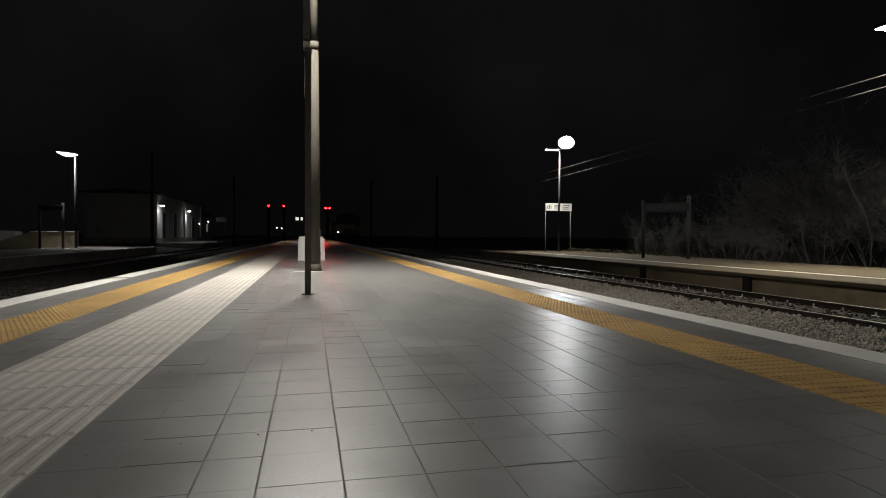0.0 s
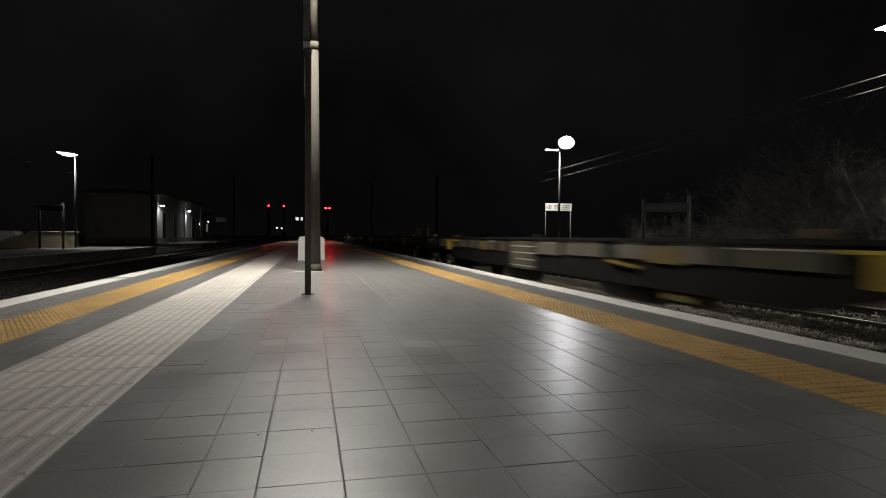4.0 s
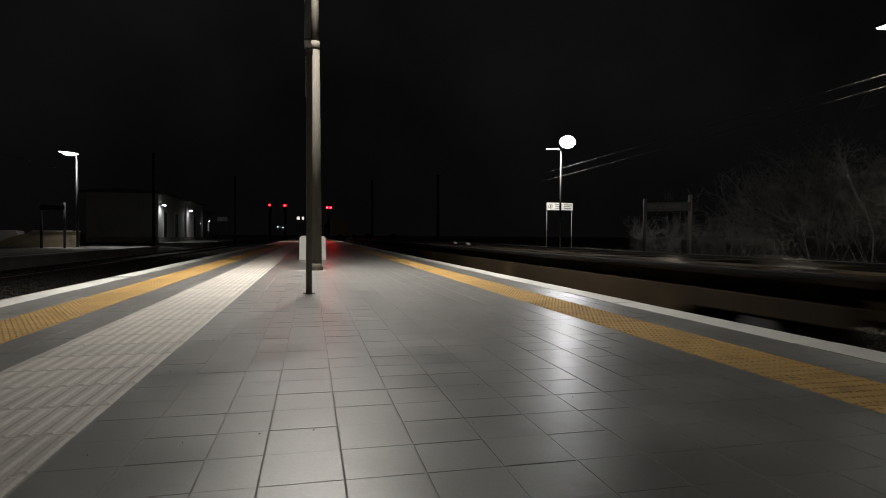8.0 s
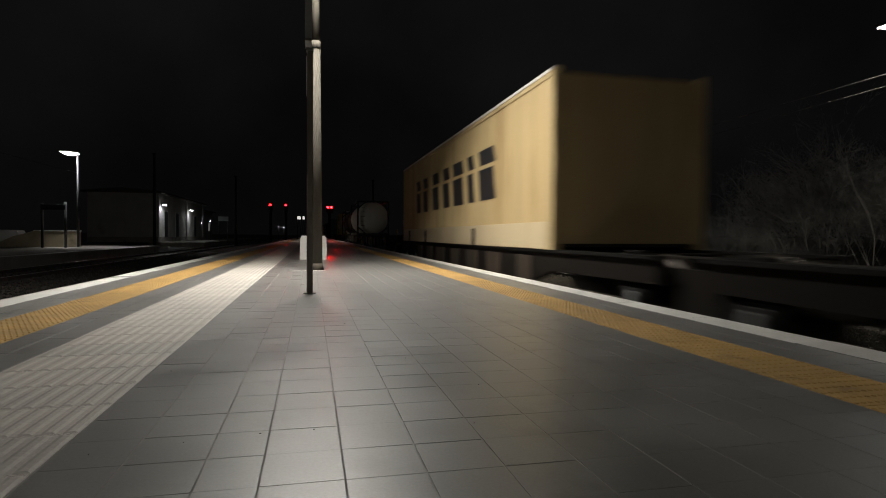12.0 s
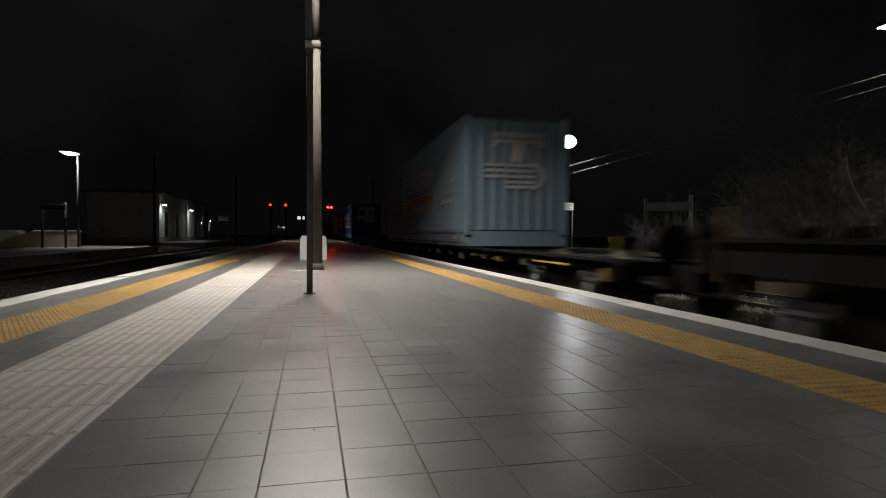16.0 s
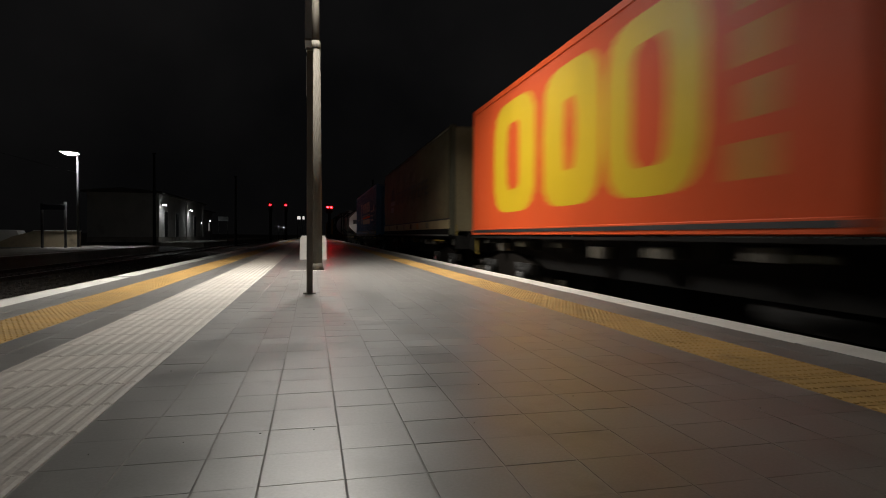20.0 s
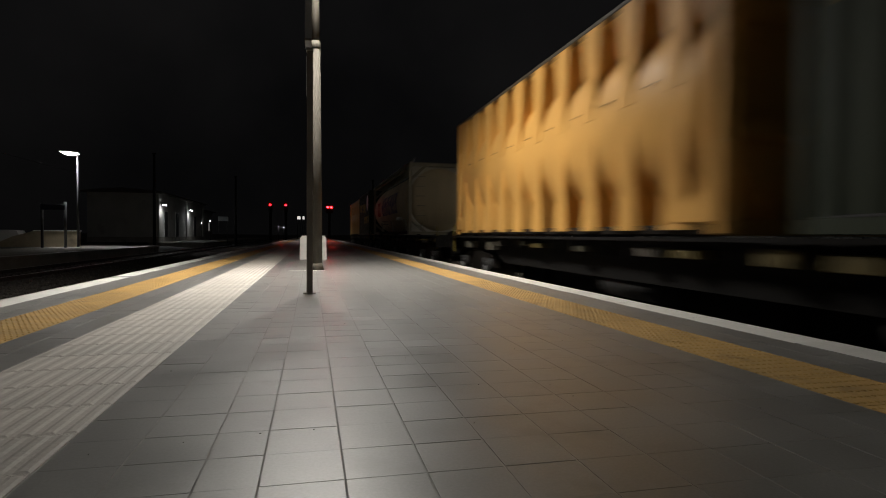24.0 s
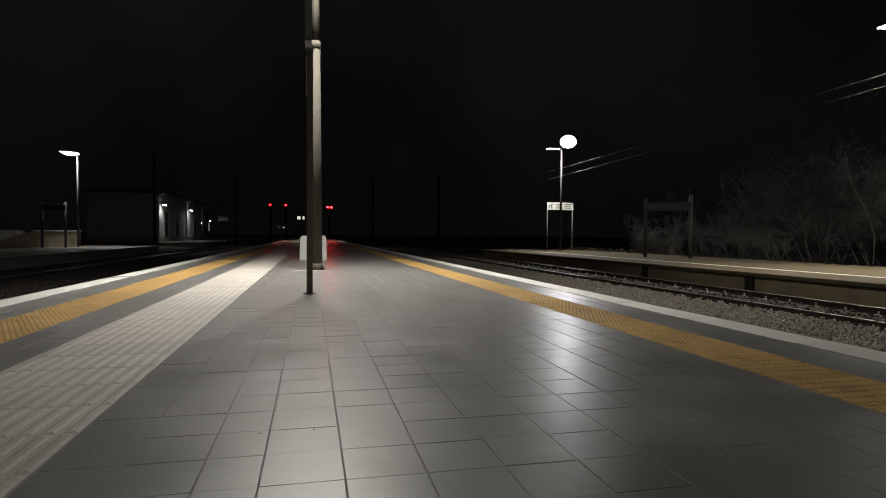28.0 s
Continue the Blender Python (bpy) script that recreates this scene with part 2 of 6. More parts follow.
def track(name, x, label):
    root = thing(name, pose(x, 0, 0), label, "railway track", kind="structure")
    for side in (-1, 1):
        c = side * 0.7525
        part("rail", prism(B(), [(c - 0.07, -0.70), (c + 0.07, -0.70), (c + 0.07, -0.685), (c + 0.012, -0.67), (c + 0.012, -0.59),
                                 (c + 0.034, -0.58), (c + 0.034, -0.553), (c - 0.034, -0.553), (c - 0.034, -0.58), (c - 0.012, -0.59), (c - 0.012, -0.67), (c - 0.07, -0.685)],
                           "y", -60, 700), M["rail"], root)
        part("rail_head", box(B(), c - 0.028, c + 0.028, -60, 700, -0.5535, -0.55), M["rail_top"], root, "shiny worn rail head")
    return root


def ballast_bed():
    for name, x0, x1 in (("ballast_bed", 2.6, 9.9), ("ballast_bed", -9.9, -2.4)):
        bm = B()
        prism(bm, [(x0, -0.9), (x1, -0.9), (x1, -0.66), (x0, -0.66)], "y", -60, 700)
        tagged(part(name, bm, M["ballast_bed"]), "bed of dirty grey ballast under the tracks", "ballast", kind="structure")


def scatter_stones(name, zones, seed, mat="ballast"):
    """Loose stones of the ballast: squashed, irregular lumps."""
    rnd = np.random.RandomState(seed)
    base = np.array([(1, 0, 0), (-1, 0, 0), (0, 1, 0), (0, -1, 0), (0, 0, 1), (0, 0, -1)], float)
    tri = np.array([(0, 2, 4), (2, 1, 4), (1, 3, 4), (3, 0, 4), (2, 0, 5), (1, 2, 5), (3, 1, 5), (0, 3, 5)])
    vs, fs, k = [], [], 0
    for x0, x1, y0, y1, z, count, size in zones:
        for _ in range(count):
            s = size * rnd.uniform(0.55, 1.25)
            p = base * s * rnd.uniform(0.6, 1.2, (6, 1)) + rnd.uniform(-0.25, 0.25, (6, 3)) * s
            a, b = rnd.uniform(0, 6.28, 2)
            ca, sa, cb, sb = math.cos(a), math.sin(a), math.cos(b), math.sin(b)
            p = p @ np.array([(ca, -sa, 0), (sa, ca, 0), (0, 0, 1)]) @ np.array([(1, 0, 0), (0, cb, -sb), (0, sb, cb)])
            u = rnd.uniform(0, 1)
            p += (rnd.uniform(x0, x1), y0 + (y1 - y0) * u ** 1.5, z + rnd.uniform(-0.02, 0.03))
            vs.append(p)
            fs.append(tri + k)
            k += 6
    me = mesh_of(name, np.concatenate(vs).tolist(), np.concatenate(fs).tolist(), M[mat])
    tagged(new(name, me), "loose grey crushed stone ballast between the rails", "ballast", kind="stuff")


def sleepers_and_clips(x, y0, y1, name, clip="clip"):
    """Sleepers with their rail fastenings, under one track."""
    root = thing(name, pose(x, 0, 0), "row of concrete sleepers with steel rail clips", "sleepers", kind="structure")
    sl = part("sleeper", prism(B(), [(-1.2, -0.78), (1.2, -0.78), (1.2, -0.70), (0.45, -0.73), (-0.45, -0.73), (-1.2, -0.70)], "y", -0.13, 0.13), M["sleeper"], root)
    bm = B()
    for c in (-0.7525, 0.7525):
        for d in (-0.105, 0.105):
            box(bm, c + d - 0.035, c + d + 0.035, -0.07, 0.07, -0.70, -0.655, 0.01)
            bar(bm, (c + d, 0, -0.66), (c + d, 0, -0.595), 0.018, 0.016, 6)
    cl = part("rail_clip", bm, M[clip], sl, "worn steel clips")
    y = y0
    sl.location.y = y
    while y < y1:
        y += 0.6
        s2, c2 = sl.copy(), cl.copy()
        scene.collection.objects.link(s2)
        scene.collection.objects.link(c2)
        s2.parent, c2.parent = root, s2
        s2.location.y = y


ground()
island = platform_slab("platform_island", -2.615, 2.88, -40, END_Y, -0.0016, -0.86, M["grout"], "long island platform paved with grey tiles")
platform_slab("platform_right", 10.0, 16.0, -40, 33.5, -0.225, -0.86, M["platform_asphalt"], "low old concrete side platform with pale edge")
platform_slab("platform_left", -15.2, -10.05, -40, 43, -0.24, -0.86, M["concrete"], "low concrete side platform across the tracks")
platform_slab("platform_left_far", -15.2, -10.05, 60, 150, -0.24, -0.86, M["concrete"], "low concrete side platform by the building")
tagged(part("edge_line", box(B(), 11.47, 11.65, -40, 33.2, -0.224, -0.220), M["edge_white"]), "pale line painted along the side platform", "edge line", kind="structure")
tagged(part("edge_line", box(B(), -10.35, -10.06, -40, 42.9, -0.238, -0.234), M["kerb"]), "white line along the side platform's edge", "edge line", kind="structure")
ballast_bed()
for nm, tx in (("track_near_right", TRACK_X), ("track_far_right", 8.35), ("track_near_left", -4.35), ("track_far_left", -8.35)):
    track(nm, tx, "straight railway track with rusty rails")
sleepers_and_clips(8.35, -11.6, 60, "sleepers")
sleepers_and_clips(TRACK_X, -12.0, 40, "sleepers")
sleepers_and_clips(-4.35, -12.0, 40, "sleepers", "rail")
sleepers_and_clips(-8.35, -12.0, 60, "sleepers", "rail")
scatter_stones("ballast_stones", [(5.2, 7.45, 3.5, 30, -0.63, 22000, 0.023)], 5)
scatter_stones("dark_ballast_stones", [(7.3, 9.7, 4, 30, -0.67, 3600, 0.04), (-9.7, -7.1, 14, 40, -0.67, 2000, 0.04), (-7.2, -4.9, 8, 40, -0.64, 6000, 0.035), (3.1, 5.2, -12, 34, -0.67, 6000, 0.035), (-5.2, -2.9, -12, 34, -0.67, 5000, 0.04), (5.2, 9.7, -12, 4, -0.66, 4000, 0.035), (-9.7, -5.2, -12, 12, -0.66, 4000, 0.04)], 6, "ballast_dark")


def paving():
    """Strips of the island platform, from the left edge to the right one; every piece has its own edges."""
    rnd = random.Random(3)
    cols_field = [-0.658, -0.464, -0.264, -0.119] + [0.081 + 0.2 * k for k in range(10)]
    strips = [("kerb_slab", "white edge slabs", "kerb", [-2.615, -2.36], 1.0, 0.0, 120), ("tile", "", "tile", [-2.36, -2.185, -2.01], 0.2, 0.18, 26),
              ("tile", "", "tile", [-1.59, -1.43, -1.27], 0.2, 0.18, 26), ("tile", "", "tile", cols_field, 0.2, 0.18, 30),
              ("tile", "", "tile", [2.265, 2.44, 2.62], 0.2, 0.18, 26), ("kerb_slab", "", "kerb", [2.62, 2.88], 1.0, 0.0, 120)]
    pieces = thing("platform_paving", pose(0, 0, 0), "grey ceramic tile paving with dark joints", "paving", kind="structure")
    count, shared = {}, {}

    def piece_mesh(w, d, kind):
        key = (round(w, 3), round(d, 3), kind)
        if key not in shared:
            g, c = (0.0023, 0.0012) if kind == "tile" else (0.003, 0.003)
            e = 0.0004
            v = [(g, c, -0.005), (w - g, c, -0.005), (w - g, d - c, -0.005), (g, d - c, -0.005),
                 (g, c, -e), (w - g, c, -e), (w - g, d - c, -e), (g, d - c, -e),
                 (g + e, c + e, 0), (w - g - e, c + e, 0), (w - g - e, d - c - e, 0), (g + e, d - c - e, 0)]
            f = [(8, 9, 10, 11)] + [(a, (a + 1) % 4, 4 + (a + 1) % 4, 4 + a) for a in range(4)] + [(4 + a, 4 + (a + 1) % 4, 8 + (a + 1) % 4, 8 + a) for a in range(4)]
            shared[key] = (two_tone(mesh_of(kind, v, f, M[kind])), v, f)
        return shared[key]

    def two_tone(me):
        me.materials.append(M["grout"])
        me.polygons.foreach_set("material_index", [0 if i % 9 == 0 else 1 for i in range(len(me.polygons))])
        return me

    rest = {"tile": ([], []), "kerb": ([], [])}
    for name, _, kind, cols, d, y0, near in strips:
        for i, (a, b) in enumerate(zip(cols, cols[1:])):
            y = 1.391 - 0.2 * 88 if d < 0.5 else -16.3
            while y < END_Y - d:
                me, v, f = piece_mesh(b - a, d, kind)
                limit = 300 if kind == "tile" else 60
                is_near = count.get(kind, 0) < limit and (-1.3 < a < 2.0 and 0.9 < y < 4.6 if kind == "tile" else 0.9 < y < 30)
                tilt = rnd.uniform(-0.0002, 0.0002)
                if is_near:
                    ob = new(name, me)
                    ob.parent = pieces
                    ob.location = (a, y, tilt)
                    ob.rotation_euler = (rnd.uniform(-0.0032, 0.0032), rnd.uniform(-0.0022, 0.0022), 0)
                    count[kind] = count.get(kind, 0) + 1
                else:
                    vs, fs = rest[kind]
                    k = len(vs)
                    s, t2 = (rnd.uniform(-0.0022, 0.0022), rnd.uniform(-0.0032, 0.0032)) if kind == "tile" else (0, 0)
                    vs += [(a + p[0], y + p[1], p[2] + tilt + s * p[0] + t2 * p[1]) for p in v]
                    fs += [tuple(q + k for q in face) for face in f]
                y += d
    for kind, (vs, fs) in rest.items():
        ob = new("more_tiles" if kind == "tile" else "more_kerb_slabs", two_tone(mesh_of(kind, vs, fs, M[kind])))
        ob.parent = pieces
        tagged(ob, kind="stuff")


def tactile_strip(name, x0, x1, y0, y1, label, mat, near):
    """Domed warning slabs, 0.4 m long, with domes near the viewer's end."""
    root = thing(name, pose(0, 0, 0), label, "tactile strip", kind="structure")
    w = x1 - x0

    def slab(domes):
        vs, fs = [(0.003, 0.003, -0.011), (w - 0.003, 0.003, -0.011), (w - 0.003, 0.397, -0.011), (0.003, 0.397, -0.011), (0.003, 0.003, 0.0), (w - 0.003, 0.003, 0.0), (w - 0.003, 0.397, 0.0), (0.003, 0.397, 0.0)], []
        fs += [(4, 5, 6, 7), (0, 1, 5, 4), (1, 2, 6, 5), (2, 3, 7, 6), (3, 0, 4, 7)]
        if domes:
            for i in range(13):
                for j in range(6):
                    cx, cy, k = (i + 0.5) * w / 13, (j + 0.5) * 0.4 / 6, len(vs)
                    for r, z in ((0.0105, 0.0), (0.0065, 0.0036)):
                        vs += [(cx + r * math.cos(q * 1.0472), cy + r * math.sin(q * 1.0472), z) for q in range(6)]
                    fs += [(k + q, k + (q + 1) % 6, k + 6 + (q + 1) % 6, k + 6 + q) for q in range(6)] + [tuple(k + 6 + q for q in range(6))]
        return mesh_of("warning_slab", vs, fs, mat)

    fine, plain = slab(True), slab(False)
    y = y0
    while y < y1:
        ob = new("warning_slab", fine if -1.5 < y < near else plain)
        ob.parent, ob.location = root, (x0, y, 0.001)
        y += 0.4


def guide_path(x0, x1, y0, y1):
    """Pale ribbed guide slabs; the ribs run along the platform."""
    root = thing("guide_path", pose(0, 0, 0), "pale ribbed tactile guide path along the platform", "tactile path", kind="structure")
    w, d = x1 - x0, 0.2965
    ribs = 10
    vs, fs = [], []
    part("joint_bed", box(B(), x0 + 0.004, x1 - 0.004, y0, y1, -0.004, 0.0008), M["path"], root)
    for k in range(ribs):
        a, p = 0.003 + k * (w - 0.006) / ribs, (w - 0.006) / ribs
        prof = [(a, 0.0), (a + p * 0.30, 0.0), (a + p * 0.50, 0.0026), (a + p * 0.80, 0.0026), (a + p, 0.0)]
        n = len(vs)
        vs += [(q, 0.018 if z else 0.007, z) for q, z in prof] + [(q, d - (0.018 if z else 0.007), z) for q, z in prof]
        fs += [(n + i, n + i + 1, n + 6 + i, n + 5 + i) for i in range(4)]
        fs += [(n + 1, n + 2, n + 3, n + 4), (n + 6, n + 9, n + 8, n + 7)]
    n = len(vs)
    vs += [(0.003, 0.004, 0.0), (w - 0.003, 0.004, 0.0), (w - 0.003, d - 0.004, 0.0), (0.003, d - 0.004, 0.0), (0.003, 0.004, -0.011), (w - 0.003, 0.004, -0.011), (w - 0.003, d - 0.004, -0.011), (0.003, d - 0.004, -0.011)]
    fs += [(n + a, n + 4 + a, n + 4 + (a + 1) % 4, n + (a + 1) % 4) for a in range(4)]
    me = mesh_of("guide_slab", vs, fs, M["path"])
    y = y0
    while y < y1:
        ob = new("guide_slab", me)
        ob.parent, ob.location = root, (x0, y, 0.001)
        y += d


# ---- things of the station ----
def lamp_head(parent, name, at, mat, length=0.62, width=0.26):
    """A flat street-lamp head with a glowing diffuser below."""
    head = part(name, box(B(), -length / 2, length / 2, -width / 2, width / 2, -0.02, 0.07, 0.02), M["dark_steel"], parent, at=at)
    part("diffuser", box(B(), -length / 2 + 0.03, length / 2 - 0.03, -width / 2 + 0.03, width / 2 - 0.03, -0.04, -0.021, 0.005), mat, head, "glowing white lens")
    # A glowing bulge thickens the wide lamp head to stand for its bloom.
    if 0.5 < width < 0.8:
        part("drop_lens", lathe(B(), [(-0.17, 0.08), (-0.14, 0.26), (-0.05, 0.36), (-0.041, 0.36)], (0, 0, 0), "z", 20), mat, head, "glowing bulge shaped to add the lamp's bloom")
    return head


def street_lamp(x, y, z, height, arm, label, glow_mat, group="side platform lamps", tilt=0):
    root = thing("street_lamp", pose(x, y, z), label, "street lamp", group)
    part("base_plate", box(B(), -0.16, 0.16, -0.16, 0.16, 0, 0.03, 0.005), M["galv"], root)
    bm = B()
    bar(bm, (0, 0, 0.03), (0, 0, height), 0.058 if x > 0 else 0.07, 0.042 if x > 0 else 0.055, 14)
    part("pole", bm, M["post_paint"], root)
    part("arm", bar(B(), (0, 0, height - 0.05), (arm, 0, height + 0.04), 0.035, 0.03, 10), M["galv"], root)
    # The tilted head is also enlarged for its bloom.
    lamp_head(root, "lamp_head", pose(arm * 1.35, 0, height + 0.05, 0, tilt, 0), glow_mat, 0.72 if tilt == 0 else 0.95, 0.32 if tilt == 0 else 0.55)
    return root


def floodlight_on(root, x, z, tip=30, turn=156):
    # Housing and lens are built oversized so the disc takes in the lamp's glare.
    bm = B()
    lathe(bm, [(-0.26, 0.13), (-0.2, 0.30), (0.0, 0.43), (0.03, 0.44), (0.03, 0.42)], seg=28)
    f = part("floodlight", bm, M["dark_steel"], root, "round floodlight housing", at=pose(x, -0.05, z, tip, 0, turn))
    part("lens", lathe(B(), [(0.02, 0.42), (0.06, 0.41), (0.10, 0.28), (0.115, 0.02)], seg=28), M["led"], f, "white floodlight lens, oversized to take in its glare")
    part("bracket", bar(B(), (0.0, 0, z - 0.35), (x, 0, z - 0.2), 0.03, 0.03, 8), M["galv"], root)


def frame_sign(x0, x1, y0, y1, z, top, board, label, post_r, mat_post, mat_board, name):
    """A board between two posts; the board hangs between the heights given, over the base."""
    root = thing(name, pose((x0 + x1) / 2, (y0 + y1) / 2, z, 0, 0, math.degrees(math.atan2(y1 - y0, x1 - x0))), label, "sign")
    w = math.hypot(x1 - x0, y1 - y0) / 2
    for s in (-w, w):
        grey = name == "name_board" and s > 0
        part("post", bar(B(), (s, 0, 0), (s, 0, top + (0.1 if grey else 0)), post_r, post_r, 10), M["grey_pole"] if grey else mat_post, root)
    b = part("board", box(B(), -w - 0.04, w + 0.04, -post_r - 0.035, -post_r - 0.005, board[0], board[1], 0.006), mat_board, root)
    return root, b, w


def bars_on(parent, rows, x0, x1, y, mat):
    """Unreadable writing, as plain bars: rows of (height, thickness, from, to) across a board."""
    for z, h, a, b in rows:
        part("writing_bar", box(B(), x0 + (x1 - x0) * a, x0 + (x1 - x0) * b, y - 0.004, y, z - h / 2, z + h / 2), mat, parent)


paving()
tactile_strip("warning_strip", 1.868, 2.265, 0.433 - 0.4 * 40, 60, "yellow domed tactile warning strip at the platform edge", M["yellow"], 14)
tactile_strip("warning_strip", -2.01, -1.59, 2.0 - 0.4 * 44, 60, "yellow domed tactile warning strip at the platform edge", M["yellow"], 14)
guide_path(-1.27, -0.660, 2.168 - 0.2965 * 62, 50)
for a, b, m in ((1.868, 2.265, "yellow"), (-2.01, -1.59, "yellow")):
    tagged(part("warning_strip_far", box(B(), a, b, 60.2, END_Y - 12, -0.011, 0.001), M[m]), "yellow tactile strip running on to the platform's end", "tactile strip", kind="structure")
tagged(part("guide_path_far", box(B(), -1.27, -0.664, 50.2, 120, -0.011, 0.001), M["path"]), "pale guide path running on to the platform's end", "tactile path", kind="structure")


for y, d, m in ((36.4, 1.9, "kerb"), (62.0, 7.0, "kerb")):
    tagged(part("cross_strip", box(B(), -2.35, 2.61, y, y + d, -0.011, 0.004), M[m]), "pale band across the platform", "paving strip", kind="structure")


def lamp_pole(y):
    root = thing("lamp_pole", pose(0.085, y, 0), "tall weathered pole with a lamp arm, on the platform", "lamp pole")
    bm = B()
    bar(bm, (0, 0, 0), (0, 0, 0.12), 0.125, 0.098, 18)
    bar(bm, (0, 0, 0.1), (-0.02, 0, 3.72), 0.098, 0.074, 18)
    bar(bm, (-0.02, 0, 3.66), (-0.03, 0, 5.6), 0.066, 0.060, 18)
    part("pole", bm, M["timber"], root)
    part("pale_line", box(B(), -0.44, 0.14, -0.16, -0.115, 0.0005, 0.006), M["white"], root, "white painted line at the pole's foot")
    part("joint_collar", bar(B(), (-0.02, 0, 3.60), (-0.02, 0, 3.73), 0.082, 0.079, 18), M["timber"], root)
    part("arm", bar(B(), (-0.03, 0.0, 5.5), (0.0, -1.22, 5.52), 0.03, 0.03, 10), M["galv"], root)
    lamp_head(root, "lamp_head", pose(0.015, -1.30, 5.42), M["led"], 0.36, 0.95)


def sign_post():
    root = thing("sign_post", pose(-0.014, 5.95, 0), "slim square steel post with an edge-on sign plate", "sign post")
    part("post", box(B(), -0.03, 0.03, -0.03, 0.03, 0, 2.45, 0.004), M["slim"], root)
    part("foot_plate", box(B(), -0.06, 0.06, -0.06, 0.06, 0, 0.008, 0.002), M["slim"], root)
    plate = part("sign_plate", box(B(), -0.048, 0.016, -0.24, 0.03, 2.43, 2.83, 0.003), M["galv"], root, "grey sign box seen from its edge")
    part("plate_frame", box(B(), -0.050, 0.018, -0.25, -0.241, 2.43, 2.45), M["slim"], plate)
    # White strip painted in for the highlight along the post's left edge.
    part("edge_trim", box(B(), -0.036, -0.031, -0.034, -0.028, 1.95, 2.34), M["white"], root, "white strip put in as the highlight on the post's edge")
    part("clamp", box(B(), -0.036, 0.034, -0.036, 0.034, 2.40, 2.43), M["galv"], root)


def concrete_bench():
    root = thing("concrete_block", pose(0.05, 14.2, 0), "pale concrete block seat behind the lamp pole", "block")
    part("block", prism(B(), [(-0.31, 0), (0.31, 0), (0.30, 0.5), (0.26, 0.56), (-0.26, 0.56), (-0.30, 0.5)], "y", -0.22, 0.22), M["white"], root)
    part("plinth", box(B(), -0.28, 0.28, -0.19, 0.19, 0.0, 0.02), M["concrete"], root)


lamp_pole(9.75)
lamp_pole(-17.75)
lamp_pole(55.0)
sign_post()
concrete_bench()
OPP = -0.225
lamp_r = street_lamp(12.98, 28.8, OPP, 5.42, -0.35, "grey lamp post with a glaring floodlight on the side platform", M["led"])
floodlight_on(lamp_r, 0.34, 5.83)
lamp_n = street_lamp(14.2, 11.4, OPP, 5.90, -0.35, "grey lamp post on the side platform by the bushes", M["led"])
# Unseen floodlight added on the near post to carry the fill light.
floodlight_on(lamp_n, 0.36, 5.90, 0, 17)
street_lamp(-13.1, 37.3, -0.24, 5.40, -0.30, "grey lamp post on the far side platform", M["led"], tilt=5)
sg, bd, w = frame_sign(12.93, 14.47, 30.5, 30.56, OPP, 2.72, (2.30, 2.72), "white platform sign with a round pictogram, on two posts", 0.028, M["galv"], M["sign_white"], "platform_sign")
part("pictogram", lathe(B(), [(-0.066, 0.13), (-0.070, 0.13)], (-w + 0.2, 0, 2.51), "y", 24), M["black"], bd)
part("pictogram_inner", lathe(B(), [(-0.070, 0.108), (-0.073, 0.108)], (-w + 0.2, 0, 2.51), "y", 24), M["sign_white"], bd)
part("pictogram_bar", box(B(), -w + 0.17, -w + 0.23, -0.078, -0.073, 2.44, 2.58), M["black"], bd)
bars_on(bd, [(2.61, 0.04, 0.32, 0.60), (2.51, 0.035, 0.32, 0.55), (2.41, 0.035, 0.32, 0.58), (2.61, 0.04, 0.66, 0.95), (2.51, 0.035, 0.66, 0.9), (2.41, 0.035, 0.66, 0.93)], -w, w, -0.064, M["slim"])
sg, bd, w = frame_sign(13.2, 14.4, 21.1, 19.9, OPP, 2.36, (1.85, 2.2), "dark station name board with pale writing, on posts", 0.07, M["dark_steel"], M["sign_dark"], "name_board")
bars_on(bd, [(2.03, 0.16, 0.08, 0.28), (2.03, 0.16, 0.34, 0.40), (2.03, 0.16, 0.46, 0.80)], -w, w, -0.106, M["grey_pole"])
frame_sign(-14.5, -13.35, 36.2, 36.2, -0.24, 2.45, (2.1, 2.4), "dark empty sign frame on two posts", 0.07, M["dark_steel"], M["sign_dark"], "name_board")


def parapet():
    root = thing("ramp_wall", pose(0, 0, -0.24), "low stained concrete ramp wall beside the far platform", "wall", kind="structure")
    part("wall_body", prism(B(), [(-18.3, 0), (-13.38, 0), (-13.38, 0.93), (-15.75, 0.93), (-16.85, 0.60), (-17.5, 0.28)], "y", 38.2, 38.5), M["old_concrete"], root)
    part("coping", box(B(), -15.75, -13.34, 38.14, 38.56, 0.93, 0.965, 0.01), M["kerb"], root)
    part("back_slab", prism(B(), [(-26, 0.0), (-17.0, 0.0), (-17.4, 0.95), (-17.9, 0.99), (-26, 0.99)], "y", 40, 41), M["plaster"], root)


